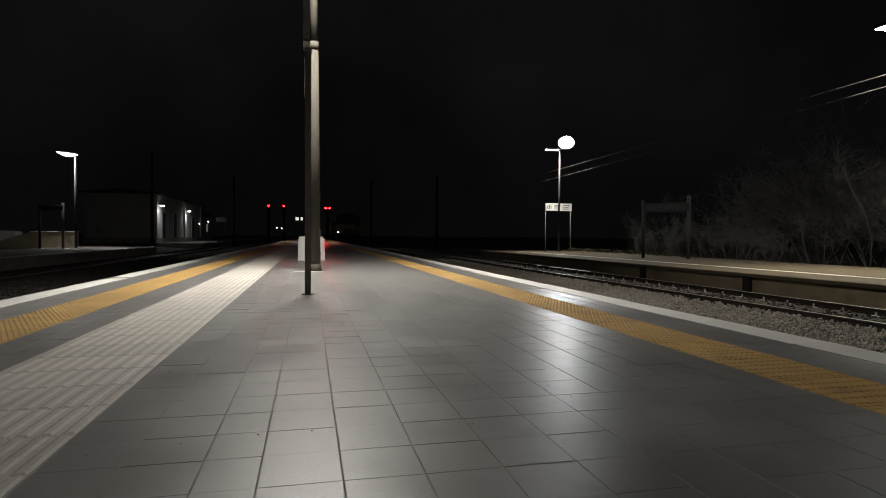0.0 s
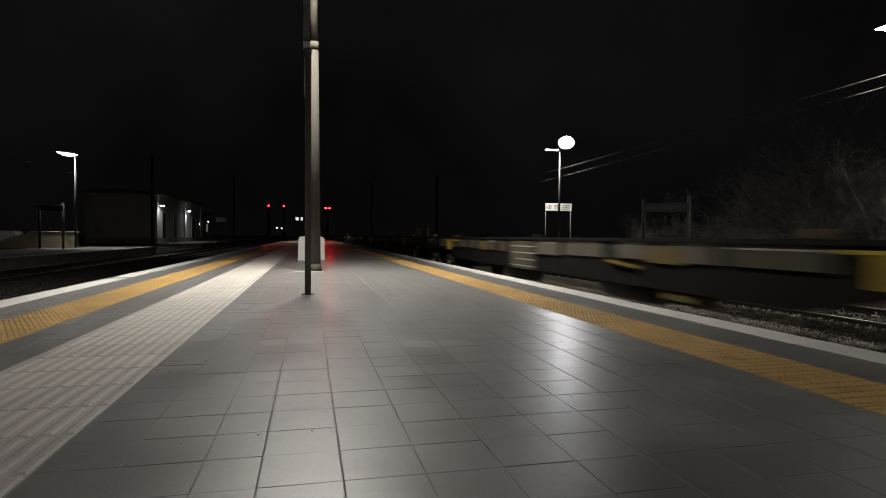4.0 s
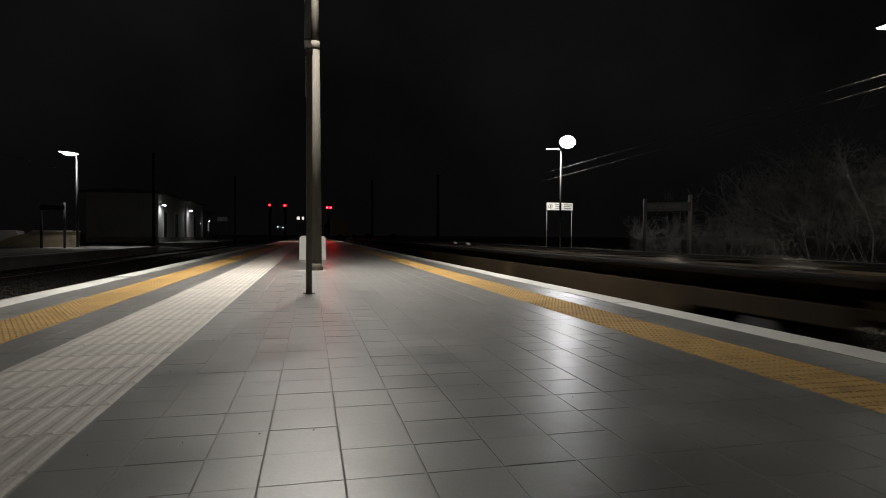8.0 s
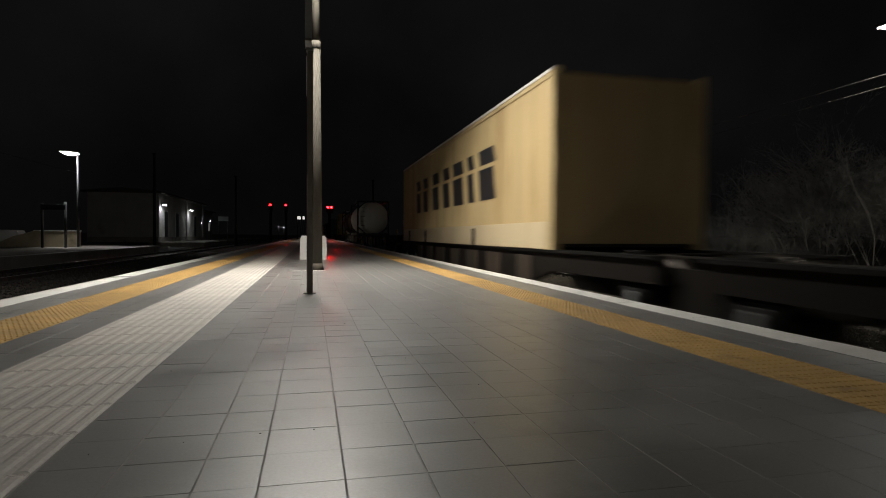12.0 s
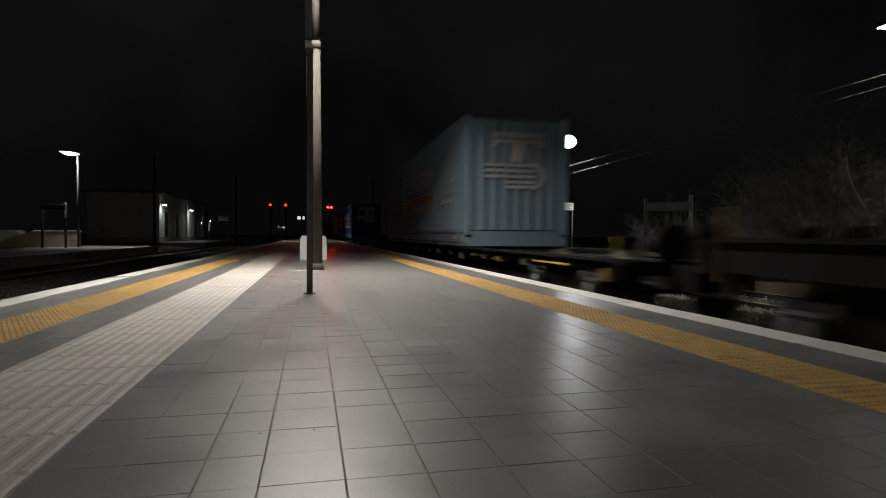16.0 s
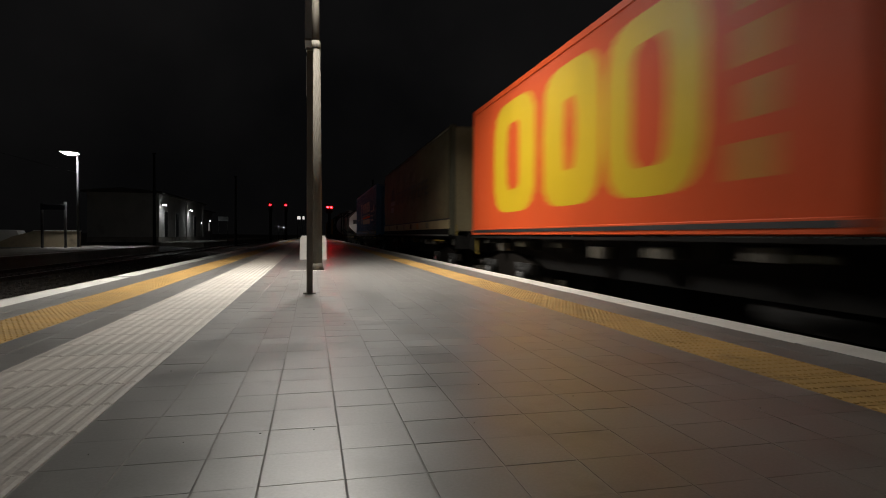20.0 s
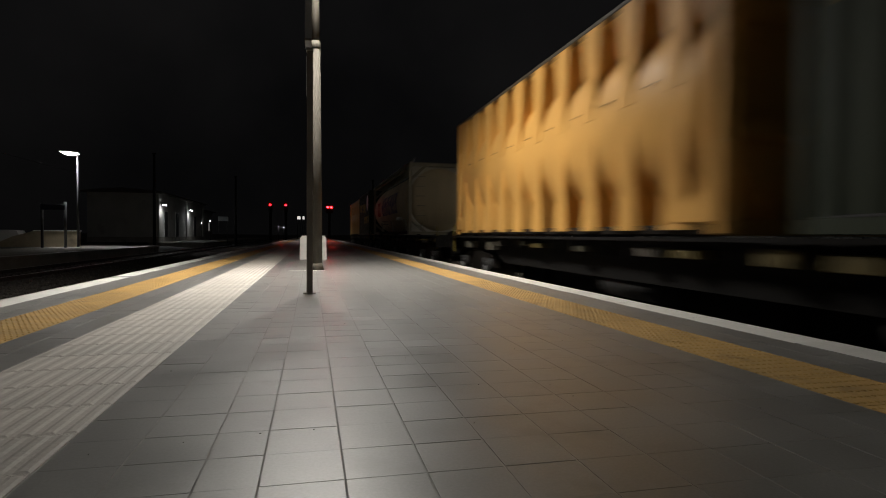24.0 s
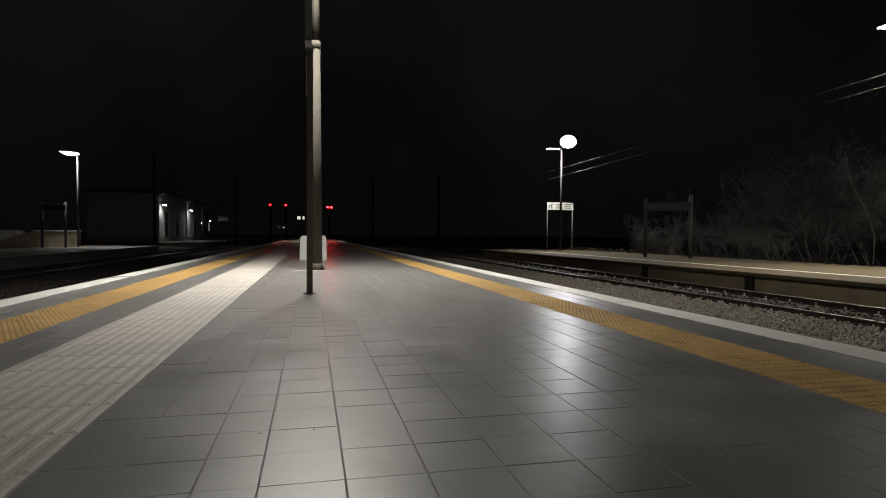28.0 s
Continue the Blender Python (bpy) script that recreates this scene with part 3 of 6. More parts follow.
def station_building():
    root = thing("station_shed", pose(-14.2, 59.6, -0.24), "plastered single-storey station building with wall lamps", "building")
    part("wall", box(B(), -6.0, 0, 0, 24, 0, 4.65), M["plaster"], root)
    part("roof", prism(B(), [(-6.5, 4.65), (0.5, 4.65), (0.5, 4.80), (-3, 5.1), (-6.5, 4.80)], "y", -0.4, 24.4), M["roof"], root)
    for y in (0.1, 12.9, 23.2):
        part("pilaster", box(B(), 0.0, 0.12, y, y + 0.7, 0.5, 4.6), M["plaster"], root)
    part("plinth", box(B(), -6.02, 0.04, -0.04, 24.04, 0, 0.5), M["concrete"], root)
    part("annex_wall", box(B(), -5.5, -0.25, 24.0, 33.0, 0, 3.95), M["plaster"], root)
    part("annex_roof", prism(B(), [(-6.0, 3.95), (0.2, 3.95), (0.2, 4.08), (-6.0, 4.25)], "y", 24.41, 33.4), M["roof"], root)
    part("annex_window", box(B(), -0.25, -0.2, 29.5, 30.4, 1.3, 2.4), M["window_dim"], root, "dimly lit window")
    for y in (2.6, 7.6, 12.5, 17.5):
        d = part("door", box(B(), 0.0, 0.045, y, y + 1.3, 0.5, 3.0), M["dark_steel"], root)
        part("door_frame", box(B(), 0.0, 0.03, y - 0.12, y, 0.5, 3.12), M["white"], d)
        part("door_frame", box(B(), 0.0, 0.03, y + 1.3, y + 1.42, 0.5, 3.12), M["white"], d)
    for y in (1.0, 13.8):
        wl_ = part("wall_lamp", box(B(), 0.02, 0.5, y - 0.12, y + 0.12, 3.62, 3.72, 0.02), M["dark_steel"], root)
        part("lens", lathe(B(), [(3.50, 0.02), (3.54, 0.16), (3.62, 0.2)], (0.42, y, 0), "z", 16), M["led_dim"], wl_, "bright lens")
    return root


parapet()
station_building()


def tube_ring(dx, z):
    """Overlong hood added round a signal lens to narrow its beam; open in front."""
    bm = B()
    rings = [[bm.verts.new((dx + r * math.cos(a * 0.3927), y, z + r * math.sin(a * 0.3927))) for a in range(16)] for y, r in ((0.02, 0.19), (-1.1, 0.19), (-1.1, 0.175), (0.02, 0.175))]
    for p, q_ in zip(rings, rings[1:]):
        for k in range(16):
            bm.faces.new((p[k], p[(k + 1) % 16], q_[(k + 1) % 16], q_[k]))
    return bm


def signal(x, y, z, lights, label):
    root = thing("railway_signal", pose(x, y, 0), label, "signal", "railway signals")
    part("mast", bar(B(), (0, 0, -0.5), (0, 0, z + 0.3), 0.07, 0.06, 10), M["dark_steel"], root)
    for dx in lights:
        part("signal_head", box(B(), dx - 0.3, dx + 0.3, 0.02, 0.2, z - 0.9, z + 0.45, 0.05), M["black"], root)
        part("lens_hood", tube_ring(dx, z), M["black"], root)
        part("red_lens", lathe(B(), [(-0.03, 0.11), (0.0, 0.14), (0.02, 0.14)], (dx, 0, z), "y", 18), M["red"], root, "glowing red lens")
    part("ladder", box(B(), -0.2, 0.2, 0.12, 0.16, -0.5, z - 0.4), M["dark_steel"], root)
    return root


signal(-5.9, 90.0, 4.95, (0.0,), "railway signal with one red light, beyond the platform end")
signal(-3.7, 90.0, 4.95, (0.0,), "railway signal with one red light, beyond the platform end")
signal(2.7, 90.0, 4.75, (-0.27, 0.27), "railway signal with two red lights side by side")


def stand_far(x, y, z0, z1, w, mat, name, label, category):
    root = thing(name, pose(x, y, 0), label, category)
    part("panel", box(B(), -w / 2, w / 2, -0.05, 0.05, z0, z1, 0.02), mat, root)
    for s in (-w / 2.4, w / 2.4):
        part("post", bar(B(), (s, 0.06, -0.5), (s, 0.06, z1), 0.04, 0.04, 8), M["dark_steel"], root)


stand_far(-1.6, 80.0, 2.62, 3.02, 0.4, M["window_glow"], "lit_panel", "small lit number panel on posts, far down the platform", "panel")
stand_far(-1.0, 80.0, 2.62, 3.02, 0.25, M["window_glow"], "lit_panel", "small lit number panel on posts, far down the platform", "panel")
stand_far(-10.6, 76.0, 2.2, 2.75, 1.2, M["galv"], "platform_sign", "white platform sign far down the side platform", "sign")


def distant_lamp(x, y, z, r, mat):
    root = thing("distant_lamp", pose(x, y, 0), "tiny lit lamp on a mast, far beyond the station", "lamp", "distant lamps")
    part("mast_post", bar(B(), (0, 0.1, -0.5), (0, 0.1, z), 0.05, 0.04, 8), M["dark_steel"], root)
    part("lamp_glass", lathe(B(), [(-r, 0.02), (-r * 0.6, r * 0.8), (0, r), (r * 0.6, r * 0.8)], (0, 0, z), "y", 10), mat, root)


for x, y, z, r in ((-5.8, 110, 2.0, 0.09), (-4.9, 110, 1.9, 0.06), (-14.2, 82, 2.0, 0.07), (-13.4, 84, 2.35, 0.06)):
    distant_lamp(x, y, z, r, M["led_dim"])
# Dark plates put the shade of the wall's notches into the colour.
for y in (7.2, 11.6, 16.0):
    tagged(part("wall_pier", box(B(), 10.03, 10.14, y, y + 0.22, -0.86, -0.32), M["dark_steel"]), "dark plate for the shade of a notch in the side platform's wall", "pier", kind="structure")


def cable(name, a, b, sag, label, r=0.008):
    bm = B()
    pts = [Vector(a).lerp(Vector(b), k / 14) - Vector((0, 0, sag * 4 * (k / 14) * (1 - k / 14))) for k in range(15)]
    tube(bm, pts, r)
    tagged(part(name, bm, M["wire"]), label, "cable")


for z, z2 in ((3.76, 4.42), (4.2, 4.70)):
    cable("overhead_cable", (12.95, 31.5, z), (13.85, 9.0, z2), 0.04, "overhead cable strung between the lamp posts")
    cable("overhead_cable", (13.85, 9.0, z2), (13.9, -14, z2), 0.05, "overhead cable strung between the lamp posts")
cable("overhead_cable", (-13.1, 37.3, 4.05), (-13.2, 14, 4.3), 0.1, "overhead cable strung from the lamp post")


def dark_mast(x, y, h):
    root = thing("mast", pose(x, y, -0.6), "thin dark mast beside the line", "mast", "masts")
    part("mast_post", bar(B(), (0, 0, 0), (0, 0, h), 0.14, 0.09, 10), M["dark_steel"], root)
    part("cap", box(B(), -0.14, 0.14, -0.14, 0.14, h, h + 0.05), M["dark_steel"], root)


dark_mast(6.4, 62, 7.0)
dark_mast(9.95, 45.5, 6.0)
dark_mast(-7.45, 62.0, 7.0)
dark_mast(-13.1, 54.0, 8.0)


def bush(x, y, z, h, spread, seed, name="bare_bush", label="leafless thicket behind the side platform", limbs=9):
    """A bare shrub: limbs that fork into ever finer twigs."""
    rnd = random.Random(seed)
    root = thing(name, pose(x, y, z), label, "bush", "thicket behind the platform")

    def twig(vs, fs, p, d, length, r, depth):
        k = len(vs)
        d2 = (d + Vector((rnd.uniform(-1, 1), rnd.uniform(-1, 1), rnd.uniform(-0.5, 0.6))) * 0.38).normalized()
        mid = p + d * length * 0.5
        tip = mid + d2 * length * 0.5
        s1 = d.orthogonal().normalized()
        s2 = d.cross(s1)
        for base, rr in ((p, r), (mid, r * 0.86), (tip, r * 0.68)):
            for a in range(3):
                vs.append(base + (s1 * math.cos(a * 2.094) + s2 * math.sin(a * 2.094)) * rr)
        for ring in (0, 3):
            fs.extend([(k + ring + a, k + ring + (a + 1) % 3, k + ring + 3 + (a + 1) % 3, k + ring + 3 + a) for a in range(3)])
        if depth > 0:
            for _ in range(rnd.choice((2, 3, 3))):
                nd = (d2 + Vector((rnd.uniform(-1, 1), rnd.uniform(-1, 1), rnd.uniform(-0.6, 0.7))) * 0.95).normalized()
                f = rnd.uniform(0.0, 1.0)
                twig(vs, fs, mid.lerp(tip, f) if rnd.random() < 0.7 else p.lerp(mid, f), nd, length * rnd.uniform(0.55, 0.82), r * 0.66, depth - 1)

    for _ in range(limbs):
        a, o = rnd.uniform(0, 6.28), rnd.uniform(0, spread)
        d = Vector((math.cos(a) * 0.45, math.sin(a) * 0.45, 1.0)).normalized()
        vs, fs = [], []
        twig(vs, fs, Vector((math.cos(a) * o, math.sin(a) * o, 0)), d, h * rnd.uniform(0.34, 0.5), 0.024 * h / 5, 6)
        part("limb", B_from(vs, fs), M["bark"], root)


def B_from(vs, fs):
    bm = B()
    pts = [bm.verts.new(v) for v in vs]
    for f in fs:
        bm.faces.new([pts[i] for i in f])
    return bm


for i, (x, y, h) in enumerate(((20.8, 22.4, 5.2), (21.2, 20.4, 5.8), (21.4, 18.4, 5.3), (21.0, 16.4, 4.7), (20.8, 14.6, 4.3), (20.6, 12.8, 3.9), (20.4, 11.2, 3.6), (23.4, 21.2, 6.0), (23.6, 18.0, 5.6), (22.8, 15.4, 4.9), (18.6, 24.6, 2.6), (19.9, 23.7, 4.3))):
    bush(x, y, -0.5, h, 1.7, 40 + i, limbs=12)
for i in range(6, 12):
    bush(17.2 + (i % 3) * 0.5, 9.0 + i * 1.8, -0.45, 1.5 + 0.3 * (i % 4), 0.9, 80 + i, "low_shrub", "low dry scrub at the back of the side platform", 7)


def grass_tufts():
    """Dry weeds along the back of the side platform."""
    rnd = random.Random(77)
    vs, fs = [], []
    for _ in range(420):
        x, y = rnd.uniform(15.4, 17.5), rnd.uniform(21.0, 34.0)
        if rnd.random() < 0.3:
            x, y = rnd.uniform(13.0, 17.0), rnd.uniform(33.6, 36.0)
        z = -0.225 if x < 16.0 and y < 33.5 else -0.55
        for _ in range(8):
            a, h, k = rnd.uniform(0, 6.28), rnd.uniform(0.06, 0.26), len(vs)
            dx, dy, bend = math.cos(a) * 0.012, math.sin(a) * 0.012, rnd.uniform(-0.15, 0.15)
            px, py = x + rnd.uniform(-0.12, 0.12), y + rnd.uniform(-0.12, 0.12)
            vs += [(px - dx, py - dy, z), (px + dx, py + dy, z), (px + bend * 0.5 + dx * 0.7, py + dy * 0.7, z + h * 0.6), (px + bend * 0.5 - dx * 0.7, py - dy * 0.7, z + h * 0.6), (px + bend, py, z + h)]
            fs += [(k, k + 1, k + 2, k + 3), (k + 3, k + 2, k + 4)]
    tagged(new("dry_grass", mesh_of("dry_grass", vs, fs, M["weed"])), "dry weeds along the back of the side platform", "grass", kind="stuff")


grass_tufts()


def paving_litter():
    """A few flakes of grit and leaf on the tiles."""
    rnd = random.Random(31)
    vs, fs = [], []
    for _ in range(34):
        x, y, r, k = rnd.uniform(-0.6, 1.8), 1.5 + 6.0 * rnd.random() ** 1.6, rnd.uniform(0.0012, 0.0032), len(vs)
        n = rnd.randint(4, 6)
        for z in (0.0016, 0.0032):
            vs += [(x + r * rnd.uniform(0.6, 1.3) * math.cos(q_ * 6.283 / n), y + r * rnd.uniform(0.6, 1.3) * math.sin(q_ * 6.283 / n), z + rnd.uniform(0, 0.001)) for q_ in range(n)]
        fs += [tuple(k + n + q_ for q_ in range(n))] + [(k + q_, k + (q_ + 1) % n, k + n + (q_ + 1) % n, k + n + q_) for q_ in range(n)]
    tagged(new("paving_litter", mesh_of("paving_litter", vs, fs, M["soil"])), "scattered flakes of grit and leaf on the tiles", "litter", kind="stuff")


paving_litter()


# ---- the train ----
# Each vehicle and load stands at its own distance along the train; local y = 0 is its leading end, local -x its platform side.
TRAIN = []


def rolling(ob, s):
    TRAIN.append((ob, s))
    return ob


T = dict(
    cream=material("cream_paint", (0.53, 0.41, 0.215), 0.55, vary=0.2, scale=1.5, fine=30, bump=0.08, streak=True, stain=(0.33, 0.22, 0.095), stain_at=0.54, spec=0.25),
    pale_cream=material("pale_cream_paint", (0.60, 0.50, 0.32), 0.5, vary=0.12, scale=1.2, fine=30, bump=0.08, streak=True, stain=(0.38, 0.28, 0.15), stain_at=0.60, spec=0.25),
    bulk_orange=material("ochre_paint", (0.58, 0.318, 0.085), 0.5, vary=0.12, scale=1.2, fine=30, bump=0.08, streak=True, stain=(0.36, 0.17, 0.05), stain_at=0.60, spec=0.25),
    tan=material("tan_paint", (0.52, 0.345, 0.135), 0.5, vary=0.14, scale=1.2, fine=30, bump=0.08, streak=True, stain=(0.32, 0.18, 0.06), stain_at=0.57, spec=0.25),
    orange=material("orange_red_paint", (0.62, 0.085, 0.02), 0.5, vary=0.12, scale=1.3, fine=30, bump=0.06, streak=True, stain=(0.36, 0.06, 0.02), stain_at=0.60, spec=0.25),
    letter=material("yellow_letter_paint", (0.60, 0.41, 0.008), 0.5, vary=0.12, scale=2),
    greyblue=material("grey_blue_paint", (0.14, 0.19, 0.235), 0.6, vary=0.1, scale=0.9, fine=30, bump=0.06, streak=True, stain=(0.09, 0.12, 0.15), stain_at=0.60, spec=0.25),
    blue=material("blue_paint", (0.0135, 0.028, 0.092), 0.52, vary=0.12, scale=0.9, fine=30, bump=0.06, streak=True, stain=(0.014, 0.024, 0.06), stain_at=0.60, spec=0.14),
    lightblue=material("light_blue_paint", (0.026, 0.090, 0.172), 0.45, vary=0.1, scale=0.9, fine=30, bump=0.06, streak=True, stain=(0.022, 0.08, 0.165), stain_at=0.62, spec=0.25),
    green=material("dark_green_paint", (0.036, 0.046, 0.029), 0.65, spec=0.25, vary=0.25, scale=1.0, fine=30, bump=0.06, streak=True),
    curtain=material("grey_curtain", (0.180, 0.150, 0.086), 0.6, spec=0.2, vary=0.3, scale=1.6, fine=25, bump=0.3, depth=0.02, streak=True, stain=(0.085, 0.072, 0.045), stain_at=0.56),
    mark_white=material("white_marking", (0.32, 0.313, 0.295), 0.78, vary=0.15, scale=3, stain=(0.25, 0.245, 0.23), stain_at=0.58, spec=0.15),
    rail_pale=material("pale_grey_rail_paint", (0.115, 0.118, 0.122), 0.6, vary=0.25, scale=1.5, stain=(0.09, 0.09, 0.09), stain_at=0.58, spec=0.2),
    rail_dark=material("dark_rail_paint", (0.055, 0.045, 0.032), 0.6, vary=0.3, scale=2, stain=(0.12, 0.09, 0.05), stain_at=0.6, spec=0.4),
    rail_tan=material("tan_rail_paint", (0.40, 0.315, 0.175), 0.6, vary=0.25, scale=1.5, streak=True, stain=(0.2, 0.14, 0.07), stain_at=0.6, spec=0.25),
    mark_grey=material("faded_grey_marking", (0.30, 0.285, 0.25), 0.6, vary=0.3, scale=5),
    mark_orange=material("orange_marking", (0.66, 0.11, 0.016), 0.78, vary=0.12, scale=3, spec=0.15),
    mark_beige=material("beige_marking", (0.31, 0.285, 0.21), 0.78, vary=0.15, scale=3, spec=0.15),
    mark_yellow=material("yellow_marking", (0.42, 0.29, 0.02), 0.55, vary=0.2, scale=3),
    mark_ochre=material("faded_yellow_marking", (0.24, 0.17, 0.02), 0.6, vary=0.35, scale=3),
    mark_red=material("red_marking", (0.38, 0.045, 0.03), 0.55, vary=0.15, scale=3),
    mark_blue=material("blue_marking", (0.085, 0.10, 0.17), 0.55, vary=0.2, scale=3),
    yellow_frame=material("yellow_frame", (0.60, 0.44, 0.02), 0.5, vary=0.15, scale=3, stain=(0.3, 0.2, 0.03), stain_at=0.66),
    tank_white=material("white_tank", (0.62, 0.58, 0.49), 0.5, vary=0.1, scale=1.2, streak=True, stain=(0.40, 0.34, 0.24), stain_at=0.60),
    tank_cream=material("cream_tank", (0.60, 0.49, 0.31), 0.5, vary=0.2, scale=1.1, streak=True, stain=(0.36, 0.26, 0.12), stain_at=0.54, spec=0.25),
    tank_dark=material("dirty_steel_tank", (0.15, 0.095, 0.066), 0.5, metal=0.15, vary=0.25, scale=1.4, stain=(0.06, 0.05, 0.04), stain_at=0.55),
    tank_silver=material("polished_steel_tank", (0.40, 0.39, 0.37), 0.4, metal=0.8, vary=0.1, scale=2),
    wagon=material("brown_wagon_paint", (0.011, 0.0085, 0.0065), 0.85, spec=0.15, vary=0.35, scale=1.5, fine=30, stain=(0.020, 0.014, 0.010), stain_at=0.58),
    # Near black: part of the shade under the loads' overhang is in this colour.
    wagon_shaded=material("shaded_wagon_paint", (0.0072, 0.0064, 0.0056), 0.85, spec=0.15, vary=0.35, scale=1.5, fine=30, stain=(0.016, 0.013, 0.010), stain_at=0.58),
    panel=material("rusty_panel", (0.036, 0.027, 0.017), 0.8, vary=0.3, scale=1.6, fine=30, streak=True, stain=(0.07, 0.045, 0.028), stain_at=0.5),
    scrawl=material("scrawled_paint", (0.21, 0.175, 0.105), 0.55, vary=0.6, scale=2.2, fine=12, bump=0.05, stain=(0.085, 0.08, 0.05), stain_at=0.46),
    dull_orange=material("dull_orange_paint", (0.50, 0.20, 0.03), 0.6, vary=0.2, scale=2),
    dark_orange=material("dark_orange_paint", (0.30, 0.115, 0.02), 0.6, vary=0.3, scale=3),
    dull_red=material("dull_red_paint", (0.05, 0.018, 0.013), 0.75, vary=0.3, scale=2),
    dirty_red=material("dirty_red_paint", (0.10, 0.012, 0.009), 0.65, vary=0.35, scale=2.5, stain=(0.04, 0.02, 0.015), stain_at=0.5),
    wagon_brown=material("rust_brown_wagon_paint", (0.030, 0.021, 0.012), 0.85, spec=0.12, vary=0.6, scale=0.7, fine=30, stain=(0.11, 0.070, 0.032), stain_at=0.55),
    plate_ochre=material("grimy_yellow_plate", (0.10, 0.072, 0.014), 0.65, vary=0.4, scale=4),
    letter_faded=material("faded_orange_lettering", (0.52, 0.19, 0.012), 0.55, vary=0.25, scale=2),
    scrawl_ochre=material("ochre_scrawl", (0.21, 0.155, 0.055), 0.6, vary=0.4, scale=3),
    scrawl_dun=material("dun_scrawl", (0.17, 0.14, 0.09), 0.6, vary=0.5, scale=4, stain=(0.07, 0.06, 0.04), stain_at=0.52),
    scrawl_olive=material("olive_scrawl", (0.055, 0.056, 0.024), 0.6, vary=0.5, scale=3),
    letter_dim=material("faded_dark_lettering", (0.07, 0.063, 0.05), 0.6, vary=0.35, scale=3),
    mark_dim=material("grimy_marking", (0.085, 0.076, 0.058), 0.65, vary=0.4, scale=4, fine=25, stain=(0.05, 0.04, 0.03), stain_at=0.52),
    wagon_olive=material("grimy_olive_wagon_paint", (0.062, 0.058, 0.038), 0.8, spec=0.2, vary=0.5, scale=1.6, fine=25, streak=True, stain=(0.02, 0.017, 0.012), stain_at=0.52),
    wheel=material("steel_wheel", (0.07, 0.06, 0.05), 0.5, metal=0.7, vary=0.3, scale=4),
    loco=material("dirty_cream_loco", (0.38, 0.325, 0.20), 0.6, vary=0.5, scale=2.4, fine=14, bump=0.08, streak=True, stain=(0.075, 0.068, 0.040), stain_at=0.49),
    # Greenish grey of reflections is put into this glass's base colour.
    reflection_grey_glass=material("reflection_grey_glass", (0.036, 0.038, 0.030), 0.45, vary=0.4, scale=3, fine=20, bump=0.03, spec=0.4),
    loco_roof=material("sooty_roof", (0.080, 0.078, 0.050), 0.8, vary=0.3, scale=2, stain=(0.055, 0.05, 0.032), stain_at=0.58),
    loco_band=material("faded_green_band", (0.085, 0.082, 0.050), 0.65, vary=0.4, scale=2, stain=(0.13, 0.105, 0.06), stain_at=0.56),
    grille=material("dark_grille", (0.062, 0.050, 0.031), 0.75, spec=0.2, vary=0.3, scale=5),
    graffiti=material("dark_graffiti", (0.022, 0.026, 0.016), 0.55, vary=0.5, scale=2.5, stain=(0.16, 0.13, 0.055), stain_at=0.58),
)


def wheelset(bogie, y):
    ws = part("wheelset", bar(B(), (-0.95, 0, 0.46), (0.95, 0, 0.46), 0.085, 0.085, 12), T["wheel"], bogie, at=pose(0, y, 0))
    for s in (-1, 1):
        part("wheel", lathe(B(), [(s * 0.68, 0.49), (s * 0.71, 0.47), (s * 0.81, 0.46), (s * 0.81, 0.38), (s * 0.77, 0.36), (s * 0.77, 0.14), (s * 0.83, 0.12), (s * 0.83, 0.02)], (0, 0, 0.46), "x", 24), T["wheel"], ws)


def bogie(parent, y, base=1.8):
    """A two-axle bogie with side frames, springs and axle boxes."""
    b = part("bogie", box(B(), -0.9, 0.9, -0.22, 0.22, 0.55, 0.8, 0.03), M["dark_steel"], parent, at=pose(0, y, 0))
    for s in (-1, 1):
        x0, x1 = sorted((s * 0.93, s * 1.05))
        part("side_frame", prism(B(), [(-base / 2 - 0.3, 0.5), (-base / 2 + 0.35, 0.5), (-0.35, 0.32), (0.35, 0.32), (base / 2 - 0.35, 0.5), (base / 2 + 0.3, 0.5), (base / 2 + 0.3, 0.66), (0.4, 0.82), (-0.4, 0.82), (-base / 2 - 0.3, 0.66)], "x", x0, x1), T["wagon"], b)
        for y2 in (-base / 2, base / 2):
            part("axle_box", box(B(), min(s * 1.03, s * 1.16), max(s * 1.03, s * 1.16), y2 - 0.13, y2 + 0.13, 0.34, 0.6, 0.03), M["dark_steel"], b)
            part("axle_box_cover", bar(B(), (s * 1.155, y2, 0.46), (s * 1.185, y2, 0.46), 0.085, 0.07, 12), M["galv"], b, "worn bright axle box cover")
            if s < 0:
                for y3 in (y2 - 0.2, y2 + 0.2):
                    part("spring", bar(B(), (s * 1.1, y3, 0.42), (s * 1.1, y3, 0.68), 0.06, 0.06, 10), M["dark_steel"], b)
    wheelset(b, -base / 2)
    wheelset(b, base / 2)
    return b


def buffers(parent, y, d):
    for s in (-0.87, 0.87):
        bm = B()
        bar(bm, (s, y, 1.05), (s, y + d * 0.42, 1.05), 0.09, 0.09, 12)
        bar(bm, (s, y + d * 0.42, 1.05), (s, y + d * 0.46, 1.05), 0.22, 0.22, 16)
        part("buffer", bm, T["wagon_shaded"], parent)
    part("coupling", box(B(), -0.06, 0.06, min(y, y + d * 0.4), max(y, y + d * 0.4), 0.9, 1.0), M["dark_steel"], parent)


